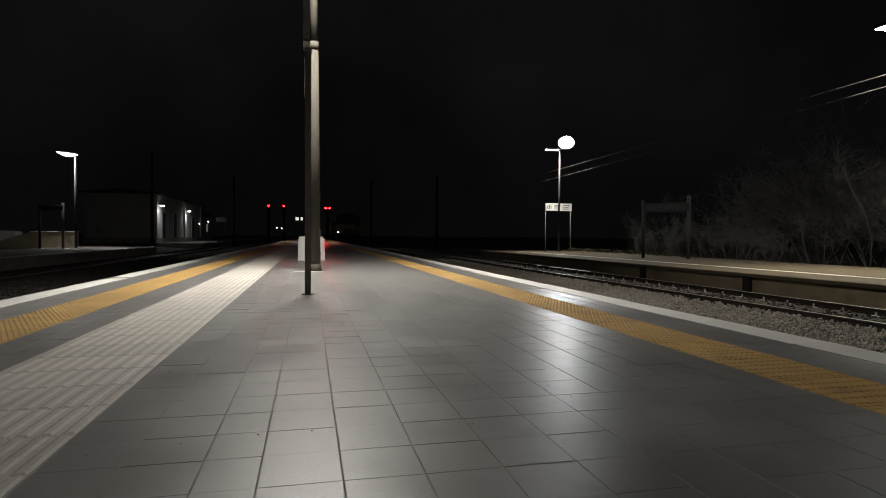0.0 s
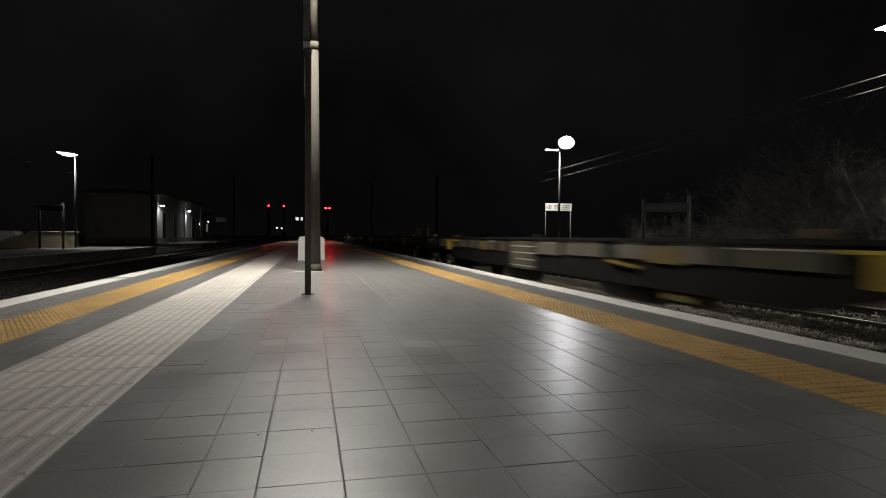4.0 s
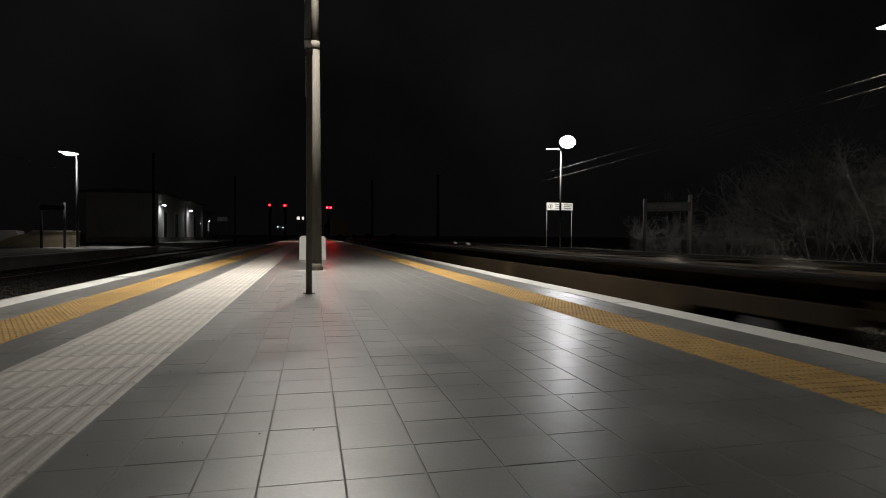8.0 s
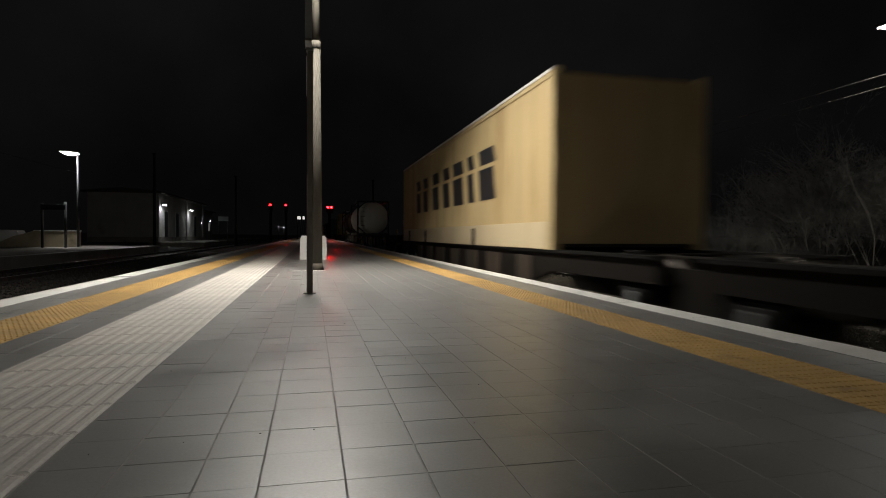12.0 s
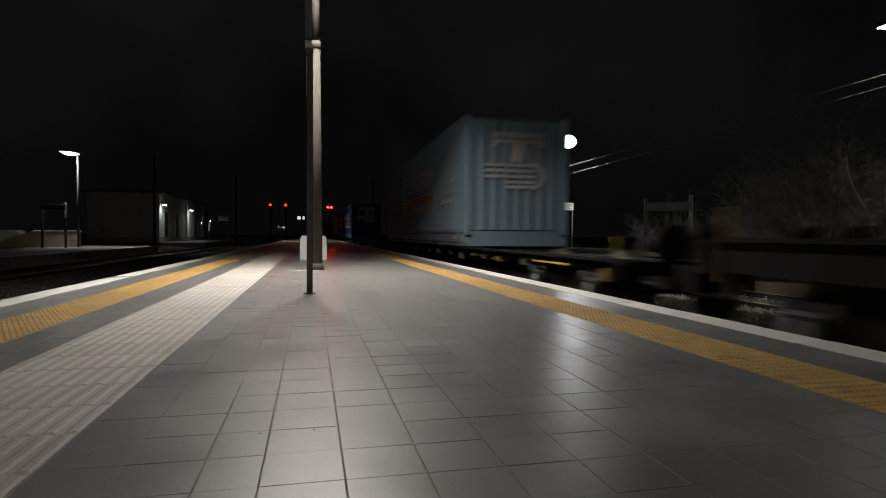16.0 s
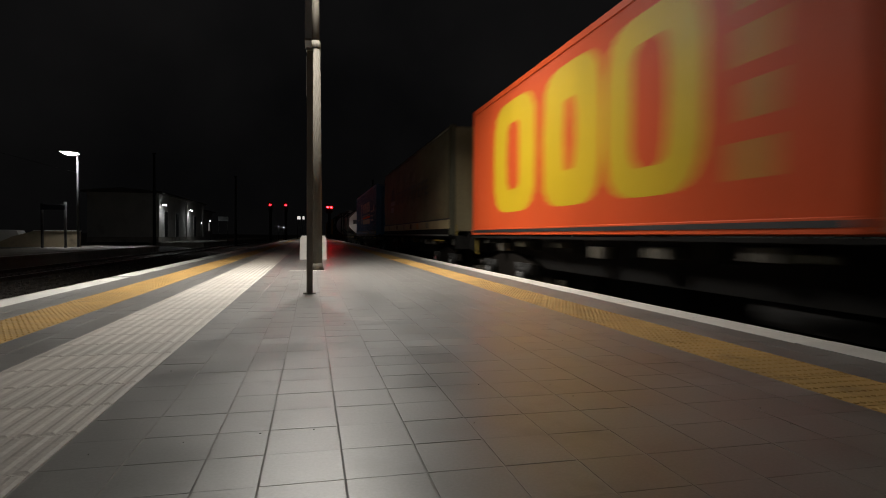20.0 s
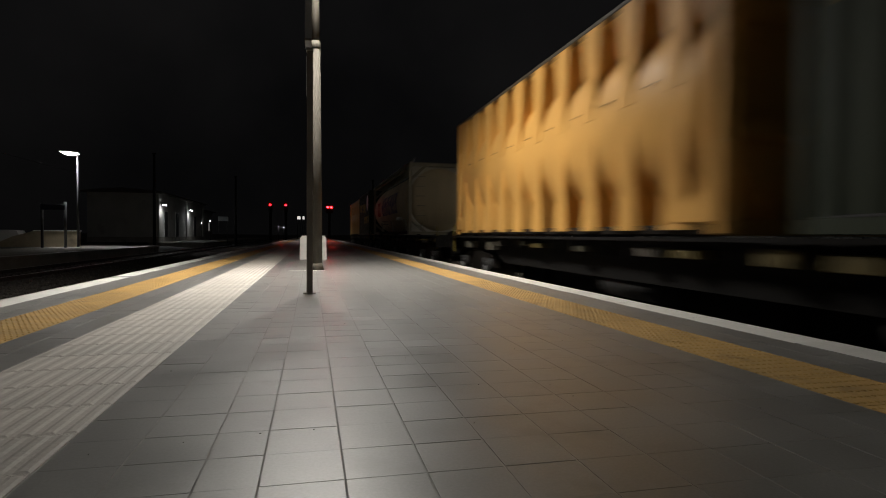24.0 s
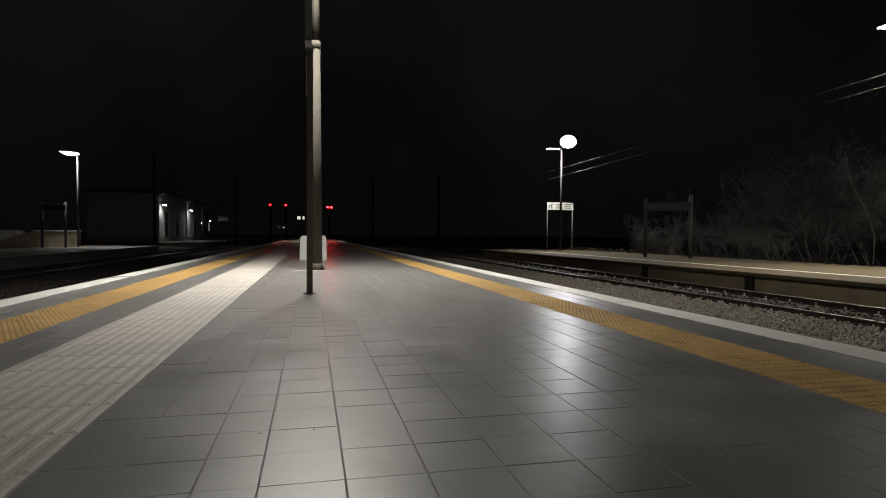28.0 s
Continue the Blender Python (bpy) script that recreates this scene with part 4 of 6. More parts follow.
def flat_wagon(s, length, label, style="ribbed", top=1.12, joints=1, marks=True, seed=0):
    """A container wagon: deep sills, cross bearers, load pegs, bogies (one more where it is articulated)."""
    rnd = random.Random(seed)
    root = rolling(thing("container_wagon", pose(TRACK_X, 60 + s, RAIL_Z), label, "wagon", "wagons of the freight train"), s)
    mat = {"grey": T["wagon_shaded"], "loaded": T["wagon_shaded"], "plain": T["wagon_brown"]}.get(style, T["wagon"])
    cuts = [0.6 + k * (length - 1.2) / joints for k in range(joints + 1)]
    for a, b in zip(cuts, cuts[1:]):
        a, b = a + (0.35 if a > 1 else 0), b - (0.35 if b < length - 1 else 0)
        for sd in (-1, 1):
            x0, x1 = sorted((sd * 0.88, sd * 1.0) if style == "loaded" else (sd * 1.06, sd * 1.20))
            if style in ("plain", "dim"):
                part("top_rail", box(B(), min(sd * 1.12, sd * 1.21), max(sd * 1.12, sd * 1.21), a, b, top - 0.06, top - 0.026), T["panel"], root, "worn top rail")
                # The web is coloured near black for the shade inside the sill's opening.
                part("recess_shade_web", box(B(), min(sd * 0.98, sd * 1.03), max(sd * 0.98, sd * 1.03), a, b, top - 0.30, top - 0.03), T["wagon_shaded"], root)
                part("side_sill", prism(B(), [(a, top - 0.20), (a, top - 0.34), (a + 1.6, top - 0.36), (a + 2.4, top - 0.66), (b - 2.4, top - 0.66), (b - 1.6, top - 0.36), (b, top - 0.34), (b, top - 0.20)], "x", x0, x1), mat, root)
                part("sill_flange", box(B(), min(sd * 1.04, sd * 1.25), max(sd * 1.04, sd * 1.25), a, b, top - 0.025, top + 0.0), T["wagon_shaded"], root)
                continue
            deep = top - 0.5
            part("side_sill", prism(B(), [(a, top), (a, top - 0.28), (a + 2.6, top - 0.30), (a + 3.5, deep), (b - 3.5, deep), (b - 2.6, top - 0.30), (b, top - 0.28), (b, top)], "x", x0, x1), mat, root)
            part("sill_flange", box(B(), min(sd * 1.04, sd * 1.25), max(sd * 1.04, sd * 1.25), a, b, top - 0.025, top + 0.012), T["wagon_shaded"], root)
        k = a + 0.4
        while k < b:
            part("cross_bearer", box(B(), -1.06, 1.06, k, k + 0.16, top - 0.22, top - 0.03), mat, root)
            k += 1.5
        if style in ("ribbed", "panel"):
            k = a + 3.3
            while k < b - 3.6:
                if style == "ribbed":
                    part("sill_rib", box(B(), -1.225, -1.2, k, k + 0.07, top - 0.48, top - 0.03), mat, root)
                wide = rnd.uniform(0.55, 1.0)
                part("side_panel", box(B(), -1.225, -1.201, k + 0.15, k + 0.15 + wide, top - 0.52, top - 0.10), T["panel"], root, "worn side panel")
                k += 1.55
        if style == "grey" and marks:
            k = a + 0.25
            while k < b - 0.5:
                wide, pick = min(rnd.uniform(0.35, 1.5), b - k), rnd.random()
                low = rnd.uniform(0.19, 0.25)
                pl = part("side_plate", box(B(), -1.226, -1.201, k, k + wide, top - low, top - 0.028), T["wagon_olive"] if pick < 0.62 else (T["panel"] if pick < 0.8 else T["mark_dim"]), root, "worn side plate")
                if pick < 0.35:
                    part("pale_line", box(B(), -1.230, -1.2262, k + 0.05, k + wide * rnd.uniform(0.5, 0.95), top - 0.075, top - 0.060), T["mark_grey"], pl)
                k += wide + rnd.uniform(0.12, 0.55)
        if style == "loaded":
            k = a + 0.3
            while k < b - 0.5:
                wide, high, pick = rnd.uniform(0.12, 0.38), rnd.uniform(0.07, 0.16), rnd.random()
                z = top - rnd.uniform(0.05, 0.12)
                part("side_bracket", box(B(), -1.19, -1.0, k, k + wide, z - high, z, 0.006), T["mark_dim"] if pick < 0.45 else (T["wagon_olive"] if pick < 0.8 else T["plate_ochre"]), root, "worn side bracket")
                k += wide + rnd.uniform(0.3, 1.3)
            part("step_rail", box(B(), -1.24, -1.215, a + 1.3, a + 2.5, top - 0.13, top - 0.10, 0.004), T["mark_yellow"], root, "yellow shunters' rail")
            # Unseen underframe: dark blocks added to close the view below the floor.
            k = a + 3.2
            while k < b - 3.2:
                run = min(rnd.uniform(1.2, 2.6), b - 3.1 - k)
                part("underfloor_block", box(B(), -0.55, 0.55, k, k + run, rnd.uniform(0.20, 0.30), top - 0.42, 0.03), T["wagon_shaded"], root, "dark blocks added for the unseen underframe below the floor")
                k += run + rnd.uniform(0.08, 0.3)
        if style == "grey" and marks:
            # lettered panel hung below the sill, ruled with pale lines
            k = a + (b - a) * rnd.uniform(0.40, 0.62)
            pn = part("ruled_panel", box(B(), -1.236, -1.222, k, k + 1.15, top - 0.50, top - 0.05), T["wagon_olive"], root, "ruled inscription panel")
            for q in range(4):
                part("panel_line", box(B(), -1.240, -1.2362, k + 0.05, k + rnd.uniform(0.8, 1.1), top - 0.14 - q * 0.105, top - 0.125 - q * 0.105), T["mark_grey"], pn)
            # yellow shunters' steps and rails near both ends
            for c0, c1, drop in ((a + 1.35, a + 3.2, a + 2.5), (b - 3.9, b - 2.5, b - 3.2)):
                hr = part("step_rail", box(B(), -1.262, -1.238, c0, c1, top - 0.085, top - 0.055, 0.004), T["mark_yellow"], root, "yellow shunters' rail")
                part("step_plate", box(B(), -1.258, -1.240, drop, drop + 0.42, top - 0.30, top - 0.086), T["mark_yellow"], hr)
            for c0 in (a + 1.1, a + 3.4, b - 1.0):
                part("corner_guide", box(B(), -1.20, -1.12, c0, c0 + 0.09, top + 0.012, top + 0.085, 0.01), T["mark_ochre"], root, "yellow container guide")
        part("centre_beam", box(B(), -0.22, 0.22, a, b, top - 0.4, top - 0.04), mat, root)
        for k in (a + 0.5, a + 3.3, (a + b) / 2, b - 3.3, b - 0.5):
            for sd in (-1, 1):
                part("load_peg", box(B(), sd * 1.13 - 0.06, sd * 1.13 + 0.06, k - 0.06, k + 0.06, top + 0.01, top + (0.06 if top > 0.9 else 0.035)), M["dark_steel"], root)
    for y in [cuts[0] + 1.75] + [c for c in cuts[1:-1]] + [cuts[-1] - 1.75]:
        bogie(root, y)
    for y, d in ((0.55, -1), (length - 0.55, 1)):
        part("end_beam", box(B(), -1.25, 1.25, y - 0.08, y + 0.08, 0.82, top - 0.01), mat, root)
        buffers(root, y, d)
        if style not in ("plain", "dim"):
            part("handrail", bar(B(), (-1.18, y - d * 0.15, 0.75), (-1.18, y - d * 0.15, top + 0.28), 0.018, 0.018, 6), T["mark_ochre"], root, "yellow shunter's handrail")
    if marks:
        for k in range(5):
            y = 1.2 + (length - 3.4) * (k + rnd.uniform(0.1, 0.6)) / 5
            wdt = rnd.uniform(0.35, 0.95)
            part("marking_plate", box(B(), -1.232, -1.226, y, y + wdt, top - 0.24, top - 0.07), T[rnd.choice(("mark_dim", "panel", "mark_dim", "plate_ochre"))], root)
        y = length * rnd.uniform(0.25, 0.7)
        part("brake_box", box(B(), -1.18, -0.9, y, y + 0.55, 0.5, 0.76, 0.03), T["plate_ochre"] if rnd.random() < 0.4 else T["panel"], root, "painted brake gear box")
        part("brake_lever", bar(B(), (-1.24, y + 0.9, top - 0.3), (-1.24, y + 1.5, top - 0.25), 0.014, 0.014, 4, True), T["mark_ochre"], root, "yellow brake changeover lever")
    for y in (length * 0.35, length * 0.55):
        part("air_tank", bar(B(), (-0.8, y, 0.55), (-0.8, y + 1.1, 0.55), 0.17, 0.17, 14), M["galv"] if style == "grey" else M["dark_steel"], root)
    return root


def corrugated(bm, x, y0, y1, z0, z1, pitch, depth, out):
    """A wall of trapezoid folds along y (out: -1 or 1, the side it faces)."""
    n = max(2, int((y1 - y0) / pitch))
    p = (y1 - y0) / n
    pts = []
    for k in range(n):
        a = y0 + k * p
        pts += [(a, 0), (a + p * 0.30, 0), (a + p * 0.45, 1), (a + p * 0.85, 1)]
    pts.append((y1, 0))
    lo = [bm.verts.new((x - out * depth * d, y, z0)) for y, d in pts]
    hi = [bm.verts.new((x - out * depth * d, y, z1)) for y, d in pts]
    for i in range(len(pts) - 1):
        bm.faces.new((lo[i], lo[i + 1], hi[i + 1], hi[i]) if out > 0 else (lo[i + 1], lo[i], hi[i], hi[i + 1]))
    return bm


def end_folds(bm, y, x0, x1, z0, z1, pitch, depth, d):
    n = max(2, int((x1 - x0) / pitch))
    p = (x1 - x0) / n
    pts = []
    for k in range(n):
        a = x0 + k * p
        pts += [(a, 0), (a + p * 0.30, 0), (a + p * 0.45, 1), (a + p * 0.85, 1)]
    pts.append((x1, 0))
    lo = [bm.verts.new((x, y + d * depth * k, z0)) for x, k in pts]
    hi = [bm.verts.new((x, y + d * depth * k, z1)) for x, k in pts]
    for i in range(len(pts) - 1):
        bm.faces.new((lo[i], lo[i + 1], hi[i + 1], hi[i]))
    return bm


def box_container(s, length, height, mat, label, base=1.155, width=2.5, side="corrugated", end="folds", rail=None, name="container", category="container", lower=0.0, rail_h=0.12):
    """A box container: folded or smooth walls in a frame of posts, rails and corner castings."""
    root = rolling(thing(name, pose(TRACK_X, 60 + s, RAIL_Z + base), label, category, "loads of the freight train"), s)
    w, rail = width / 2, rail or mat
    for sd in (-1, 1):
        bm = B()
        if side == "corrugated":
            corrugated(bm, sd * (w - 0.012), 0.12, length - 0.12, rail_h, height - 0.08, 0.28, 0.036, sd)
        elif side == "fine":
            corrugated(bm, sd * (w - 0.012), 0.12, length - 0.12, rail_h, height - 0.08, 0.12, 0.012, sd)
        else:
            box(bm, min(sd * (w - 0.06), sd * (w - 0.012)), max(sd * (w - 0.06), sd * (w - 0.012)), 0.1, length - 0.1, rail_h, height - 0.06)
        part("side_wall", bm, mat, root)
        part("top_rail", box(B(), min(sd * w, sd * (w - 0.09)), max(sd * w, sd * (w - 0.09)), 0.1, length - 0.1, height - 0.10, height, 0.008), rail, root)
        part("bottom_rail", box(B(), min(sd * w, sd * (w - 0.1)), max(sd * w, sd * (w - 0.1)), 0.1, length - 0.1, 0.0, rail_h + 0.005, 0.008), rail, root)
        for y in (0.0, length - 0.15):
            p = part("corner_post", box(B(), min(sd * w, sd * (w - 0.14)), max(sd * w, sd * (w - 0.14)), y, y + 0.15, 0.0, height, 0.01), rail, root)
            bm = B()
            for z in (-0.003, height - 0.115):
                box(bm, min(sd * (w + 0.004), sd * (w - 0.15)), max(sd * (w + 0.004), sd * (w - 0.15)), y - 0.004, y + 0.156, z, z + 0.118, 0.012)
            part("corner_castings", bm, rail, p)
    for y, d in ((0.03, 1), (length - 0.03, -1)):
        bm = B()
        if end == "folds":
            end_folds(bm, y, -w + 0.13, w - 0.13, 0.12, height - 0.1, 0.26, 0.04, d)
        else:
            box(bm, -w + 0.13, w - 0.13, min(y, y + d * 0.05), max(y, y + d * 0.05), 0.1, height - 0.08)
        part("end_wall", bm, mat, root)
    bm = B()
    box(bm, -w + 0.08, w - 0.08, 0.1, length - 0.1, height - 0.06, height - 0.03)
    part("roof_panel", bm, mat, root)
    part("floor_panel", box(B(), -w + 0.08, w - 0.08, 0.1, length - 0.1, 0.05, 0.1), M["dark_steel"], root)
    return root


def mark(root, x, y0, y1, z0, z1, mat, name="marking", skew=0.0, label=""):
    """A painted patch on the platform side, between y0 and y1; skew leans it."""
    return part(name, prism(B(), [(y0, z0), (y1, z0), (y1 - skew, z1), (y0 - skew, z1)], "x", x - 0.004, x), mat, root, label)


def painted(root, length, y0, y1, spans, mat, name, label="", w=1.25, pitch=0.12, depth=0.012):
    """Paint on the folded platform side of a container: spans(y) gives the heights covered at that place along it."""
    n = max(2, int((length - 0.24) / pitch))
    p = (length - 0.24) / n
    folds = []
    for k in range(n):
        folds += [(0.12 + k * p, 0), (0.12 + (k + 0.30) * p, 0), (0.12 + (k + 0.45) * p, 1), (0.12 + (k + 0.85) * p, 1)]
    folds.append((length - 0.12, 0))
    ys, ds = [f[0] for f in folds], [f[1] for f in folds]
    stops = [y0] + [y for y in ys if y0 < y < y1] + [y1]
    bm = B()
    row = None
    for y in stops:
        x = -(w - 0.012) + depth * float(np.interp(y, ys, ds)) - 0.0018
        here = [[bm.verts.new((x, y, z)) for z in pair] for pair in spans(y)]
        if row and len(row) == len(here):
            for (a, b), (c, d) in zip(row, here):
                bm.faces.new((a, b, d, c))
        row = here
    return part(name, bm, mat, root, label)


def emblem(draw):
    """A haulier's device of plain bars: a serifed upright over a striped half round. draw takes an outline of (u, z)."""
    def strip(a, b, z0, z1, lean=0.04):
        draw([(a, z0), (b, z0), (b + lean, z1), (a + lean, z1)])
    strip(-0.52, 0.52, 1.93, 2.05)
    strip(-0.52, 0.52, 1.80, 1.88)
    strip(-0.54, -0.42, 1.70, 1.80)
    strip(0.38, 0.52, 1.70, 1.80)
    strip(-0.15, 0.11, 1.36, 1.80, 0.08)
    for z, a, b in ((1.26, -0.68, 0.30), (1.13, -0.68, 0.36), (1.0, -0.68, 0.36), (0.87, -0.24, 0.36), (0.76, -0.28, 0.28)):
        strip(a, b, z, z + 0.07)
    for k in range(6):
        t0, t1 = 1.45 - k * 0.48, 1.45 - (k + 1) * 0.48
        draw([(0.26 + r * math.cos(q_), 1.05 + r * 1.0 * math.sin(q_)) for r, q_ in ((0.24, t0), (0.34, t0), (0.34, t1), (0.24, t1))])


def haulier_marks(root, length, width, off=0.0, run=4.75):
    """The haulier's painted device: a striped emblem, a row of pale blocks, an orange and a beige stripe, address bars."""
    x, r = -width / 2 + 0.0105, length - off
    emblem(lambda pts: part("emblem_bar", prism(B(), [(r - 4.15 - u, z) for u, z in pts], "x", x - 0.006, x), T["mark_white"], root))
    a, f = 5.2, run / 4.75
    for k, wd in enumerate((0.42, 0.2, 0.12, 0.62, 0.55, 0.5, 0.5, 0.18, 0.55, 0.5)):
        wd *= f
        if k != 2:
            if wd > 0.3:
                mark(root, x, r - a - wd * 0.34, r - a, 1.38, 1.98, T["mark_white"], "pale_block", -0.05)
                mark(root, x, r - a - wd, r - a - wd * 0.66, 1.38, 1.98, T["mark_white"], "pale_block", -0.05)
                mark(root, x - 0.001, r - a - wd * 0.7, r - a - wd * 0.30, 1.60 if k % 2 else 1.80, 1.72 if k % 2 else 1.97, T["mark_white"], "pale_block", -0.01)
            else:
                mark(root, x, r - a - wd, r - a, 1.38, 1.98, T["mark_white"], "pale_block", -0.05)
        a += wd + 0.06 * f
    mark(root, x, r - 5.1 - run, r - 5.1, 1.18, 1.24, T["mark_beige"], "stripe")
    mark(root, x, r - 5.1 - run, r - 5.1, 1.01, 1.13, T["mark_orange"], "stripe", label="orange stripe")
    mark(root, x, r - 5.1 - run, r - 5.1, 0.67, 0.95, T["mark_beige"], "stripe")
    if off < 0:
        mark(root, x, 1.46, 3.92, 0.62, 0.74, T["mark_white"], "address_bar")
    else:
        small = off < 0.3
        for k, z in enumerate((0.80, 1.05, 1.30)):
            mark(root, x, r - (11.7 if small else 12.1) + 0.15 * k, r - 10.4, z, z + (0.08 if small else 0.12), T["mark_white"], "address_bar")
        for k, z in enumerate(() if small else (1.62, 1.76, 1.90, 2.06)):
            mark(root, x, r - 11.6 + 0.06 * k, r - 10.9 + 0.05 * (k % 2), z, z + 0.06, T["mark_white"], "address_bar")
    if off >= 0:
        mark(root, x, r - 2.6, r - 1.4, 0.98, 1.04, T["mark_white"], "address_bar")
        mark(root, x, r - 2.3, r - 1.7, 1.12, 1.18, T["mark_white"], "address_bar")
    emblem(lambda pts: part("emblem_bar", prism(B(), [(u * 1.2, z + 0.32) for u, z in pts], "y", 0.018, 0.026), T["mark_white"], root))


def under_frame(root, length, mat, low, feet, patches):
    """The sill of a swap body: a slotted dark line, a painted web, a dark line and a pale lower rail between dark feet."""
    for sd in (-1, 1):
        a, b = sorted((sd * 1.262, sd * 1.17))
        part("sill_web", box(B(), a, b, 0.05, length - 0.05, low + 0.065, min(low + 0.28, 0.0) if low < -0.2 else low + 0.075), mat, root)
        a, b = sorted((sd * 1.268, sd * 1.16))
        part("lower_rail", box(B(), a, b, 0.05, length - 0.05, low, low + 0.068, 0.006), T["rail_pale"], root, "pale lower rail")
        part("sill_face", box(B(), *sorted((sd * 1.2665, sd * 1.2505)), 0.10, length - 0.10, low + 0.103, low + 0.272), mat, root)
        part("rail_gap", box(B(), *sorted((sd * 1.2645, sd * 1.251)), 0.10, length - 0.10, low + 0.068, low + 0.103), M["black"], root)
        for y0, y1 in ((0.12, 0.42), (0.80, 3.95), (4.55, 8.9), (9.4, length - 0.9), (length - 0.45, length - 0.12)):
            part("sill_slot", box(B(), *sorted((sd * 1.2635, sd * 1.251)), y0, y1, low + 0.278, low + 0.318), M["black"], root)
    for y in (0.06, length - 0.14):
        part("end_sill", box(B(), -1.16, 1.16, y, y + 0.08, low, max(0.1, low + 0.2)), mat, root)
    for y in feet:
        part("rail_foot", box(B(), -1.282, -1.15, y - 0.22, y + 0.22, low - 0.012, low + 0.085, 0.01), M["dark_steel"], root)
    for y0, y1, z0, z1, mt in patches:
        mark(root, -1.2675, y0, y1, low + z0, low + z1, T[mt], "sill_patch")


def wrapped_mark(root, y0, y1, z0, z1, r, zc, mat, name="painted_block"):
    """A painted patch that follows the round of a tank, on the platform side."""
    bm = B()
    a0, a1 = math.asin(max(-0.99, (z0 - zc) / r)), math.asin(min(0.99, (z1 - zc) / r))
    ring = [a0 + (a1 - a0) * k / 6 for k in range(7)]
    lines = [[bm.verts.new((-q_ * math.cos(a), y, zc + q_ * math.sin(a))) for a in ring] for q_, y in ((r, y0), (r + 0.004, y0), (r + 0.004, y1), (r, y1))]
    for p, q_ in zip(lines, lines[1:]):
        for k in range(6):
            bm.faces.new((p[k], p[k + 1], q_[k + 1], q_[k]))
    bmesh.ops.recalc_face_normals(bm, faces=bm.faces)
    return part(name, bm, mat, root)


def tank_container(s, length, frame_mat, tank_mat, label, dia=2.3, height=2.59, base=1.155, octagon=False, walkway=True, name="tank_container"):
    """A horizontal tank in an open steel frame."""
    root = rolling(thing(name, pose(TRACK_X, 60 + s, RAIL_Z + base), label, "tank container", "loads of the freight train"), s)
    w, r = 1.22, dia / 2
    zc = height / 2
    part("tank", lathe(B(), [(0.10, 0.15), (0.14, r * 0.45), (0.24, r * 0.78), (0.40, r * 0.94), (0.6, r), (length - 0.6, r), (length - 0.4, r * 0.94), (length - 0.24, r * 0.78), (length - 0.14, r * 0.45), (length - 0.10, 0.15)], (0, 0, zc), "y", 36), tank_mat, root)
    for k in range(3):
        y = 1.0 + k * (length - 2) / 2
        part("tank_ring", lathe(B(), [(y - 0.05, r + 0.012), (y + 0.05, r + 0.012)], (0, 0, zc), "y", 36), tank_mat, root)
    for y in (0.0, length - 0.12):
        fr = part("end_frame", box(B(), -w, -w + 0.12, y, y + 0.12, 0, height, 0.01), frame_mat, root)
        part("frame_post", box(B(), w - 0.12, w, y, y + 0.12, 0, height, 0.01), frame_mat, fr)
        for z in (0.0, height - 0.12):
            part("frame_beam", box(B(), -w + 0.12, w - 0.12, y + 0.005, y + 0.115, z, z + 0.12), frame_mat, fr)
        for sx in (-1, 1):
            for z, dz in ((0.1, 0.5), (height - 0.1, -0.5)):
                part("gusset", bar(B(), (sx * (w - 0.62), y + 0.06, z), (sx * (w - 0.08), y + 0.06, z + dz), 0.05, 0.05, 4, True), frame_mat, fr)
    for sx in (-1, 1):
        x0, x1 = sorted((sx * w, sx * (w - 0.1)))
        part("bottom_rail", box(B(), x0, x1, 0.12, length - 0.12, 0.02, 0.14), frame_mat, root)
        part("top_rail", box(B(), x0, x1, 0.12, length - 0.12, height - 0.09, height - 0.005), frame_mat, root)
    if walkway:
        bm = B()
        for k in range(int(length / 0.5)):
            box(bm, -0.9, -0.45, 0.2 + k * 0.5, 0.32 + k * 0.5, height - 0.06, height - 0.03)
        box(bm, -0.47, -0.42, 0.12, length - 0.12, height - 0.07, height - 0.02)
        part("walkway", bm, M["galv"], root)
    for z in (0.35, 0.7, 1.05, 1.4, 1.75, 2.1):
        part("ladder_rung", bar(B(), (-0.95, -0.015, z), (-0.62, -0.015, z), 0.013, 0.013, 6), frame_mat, root)
    return root


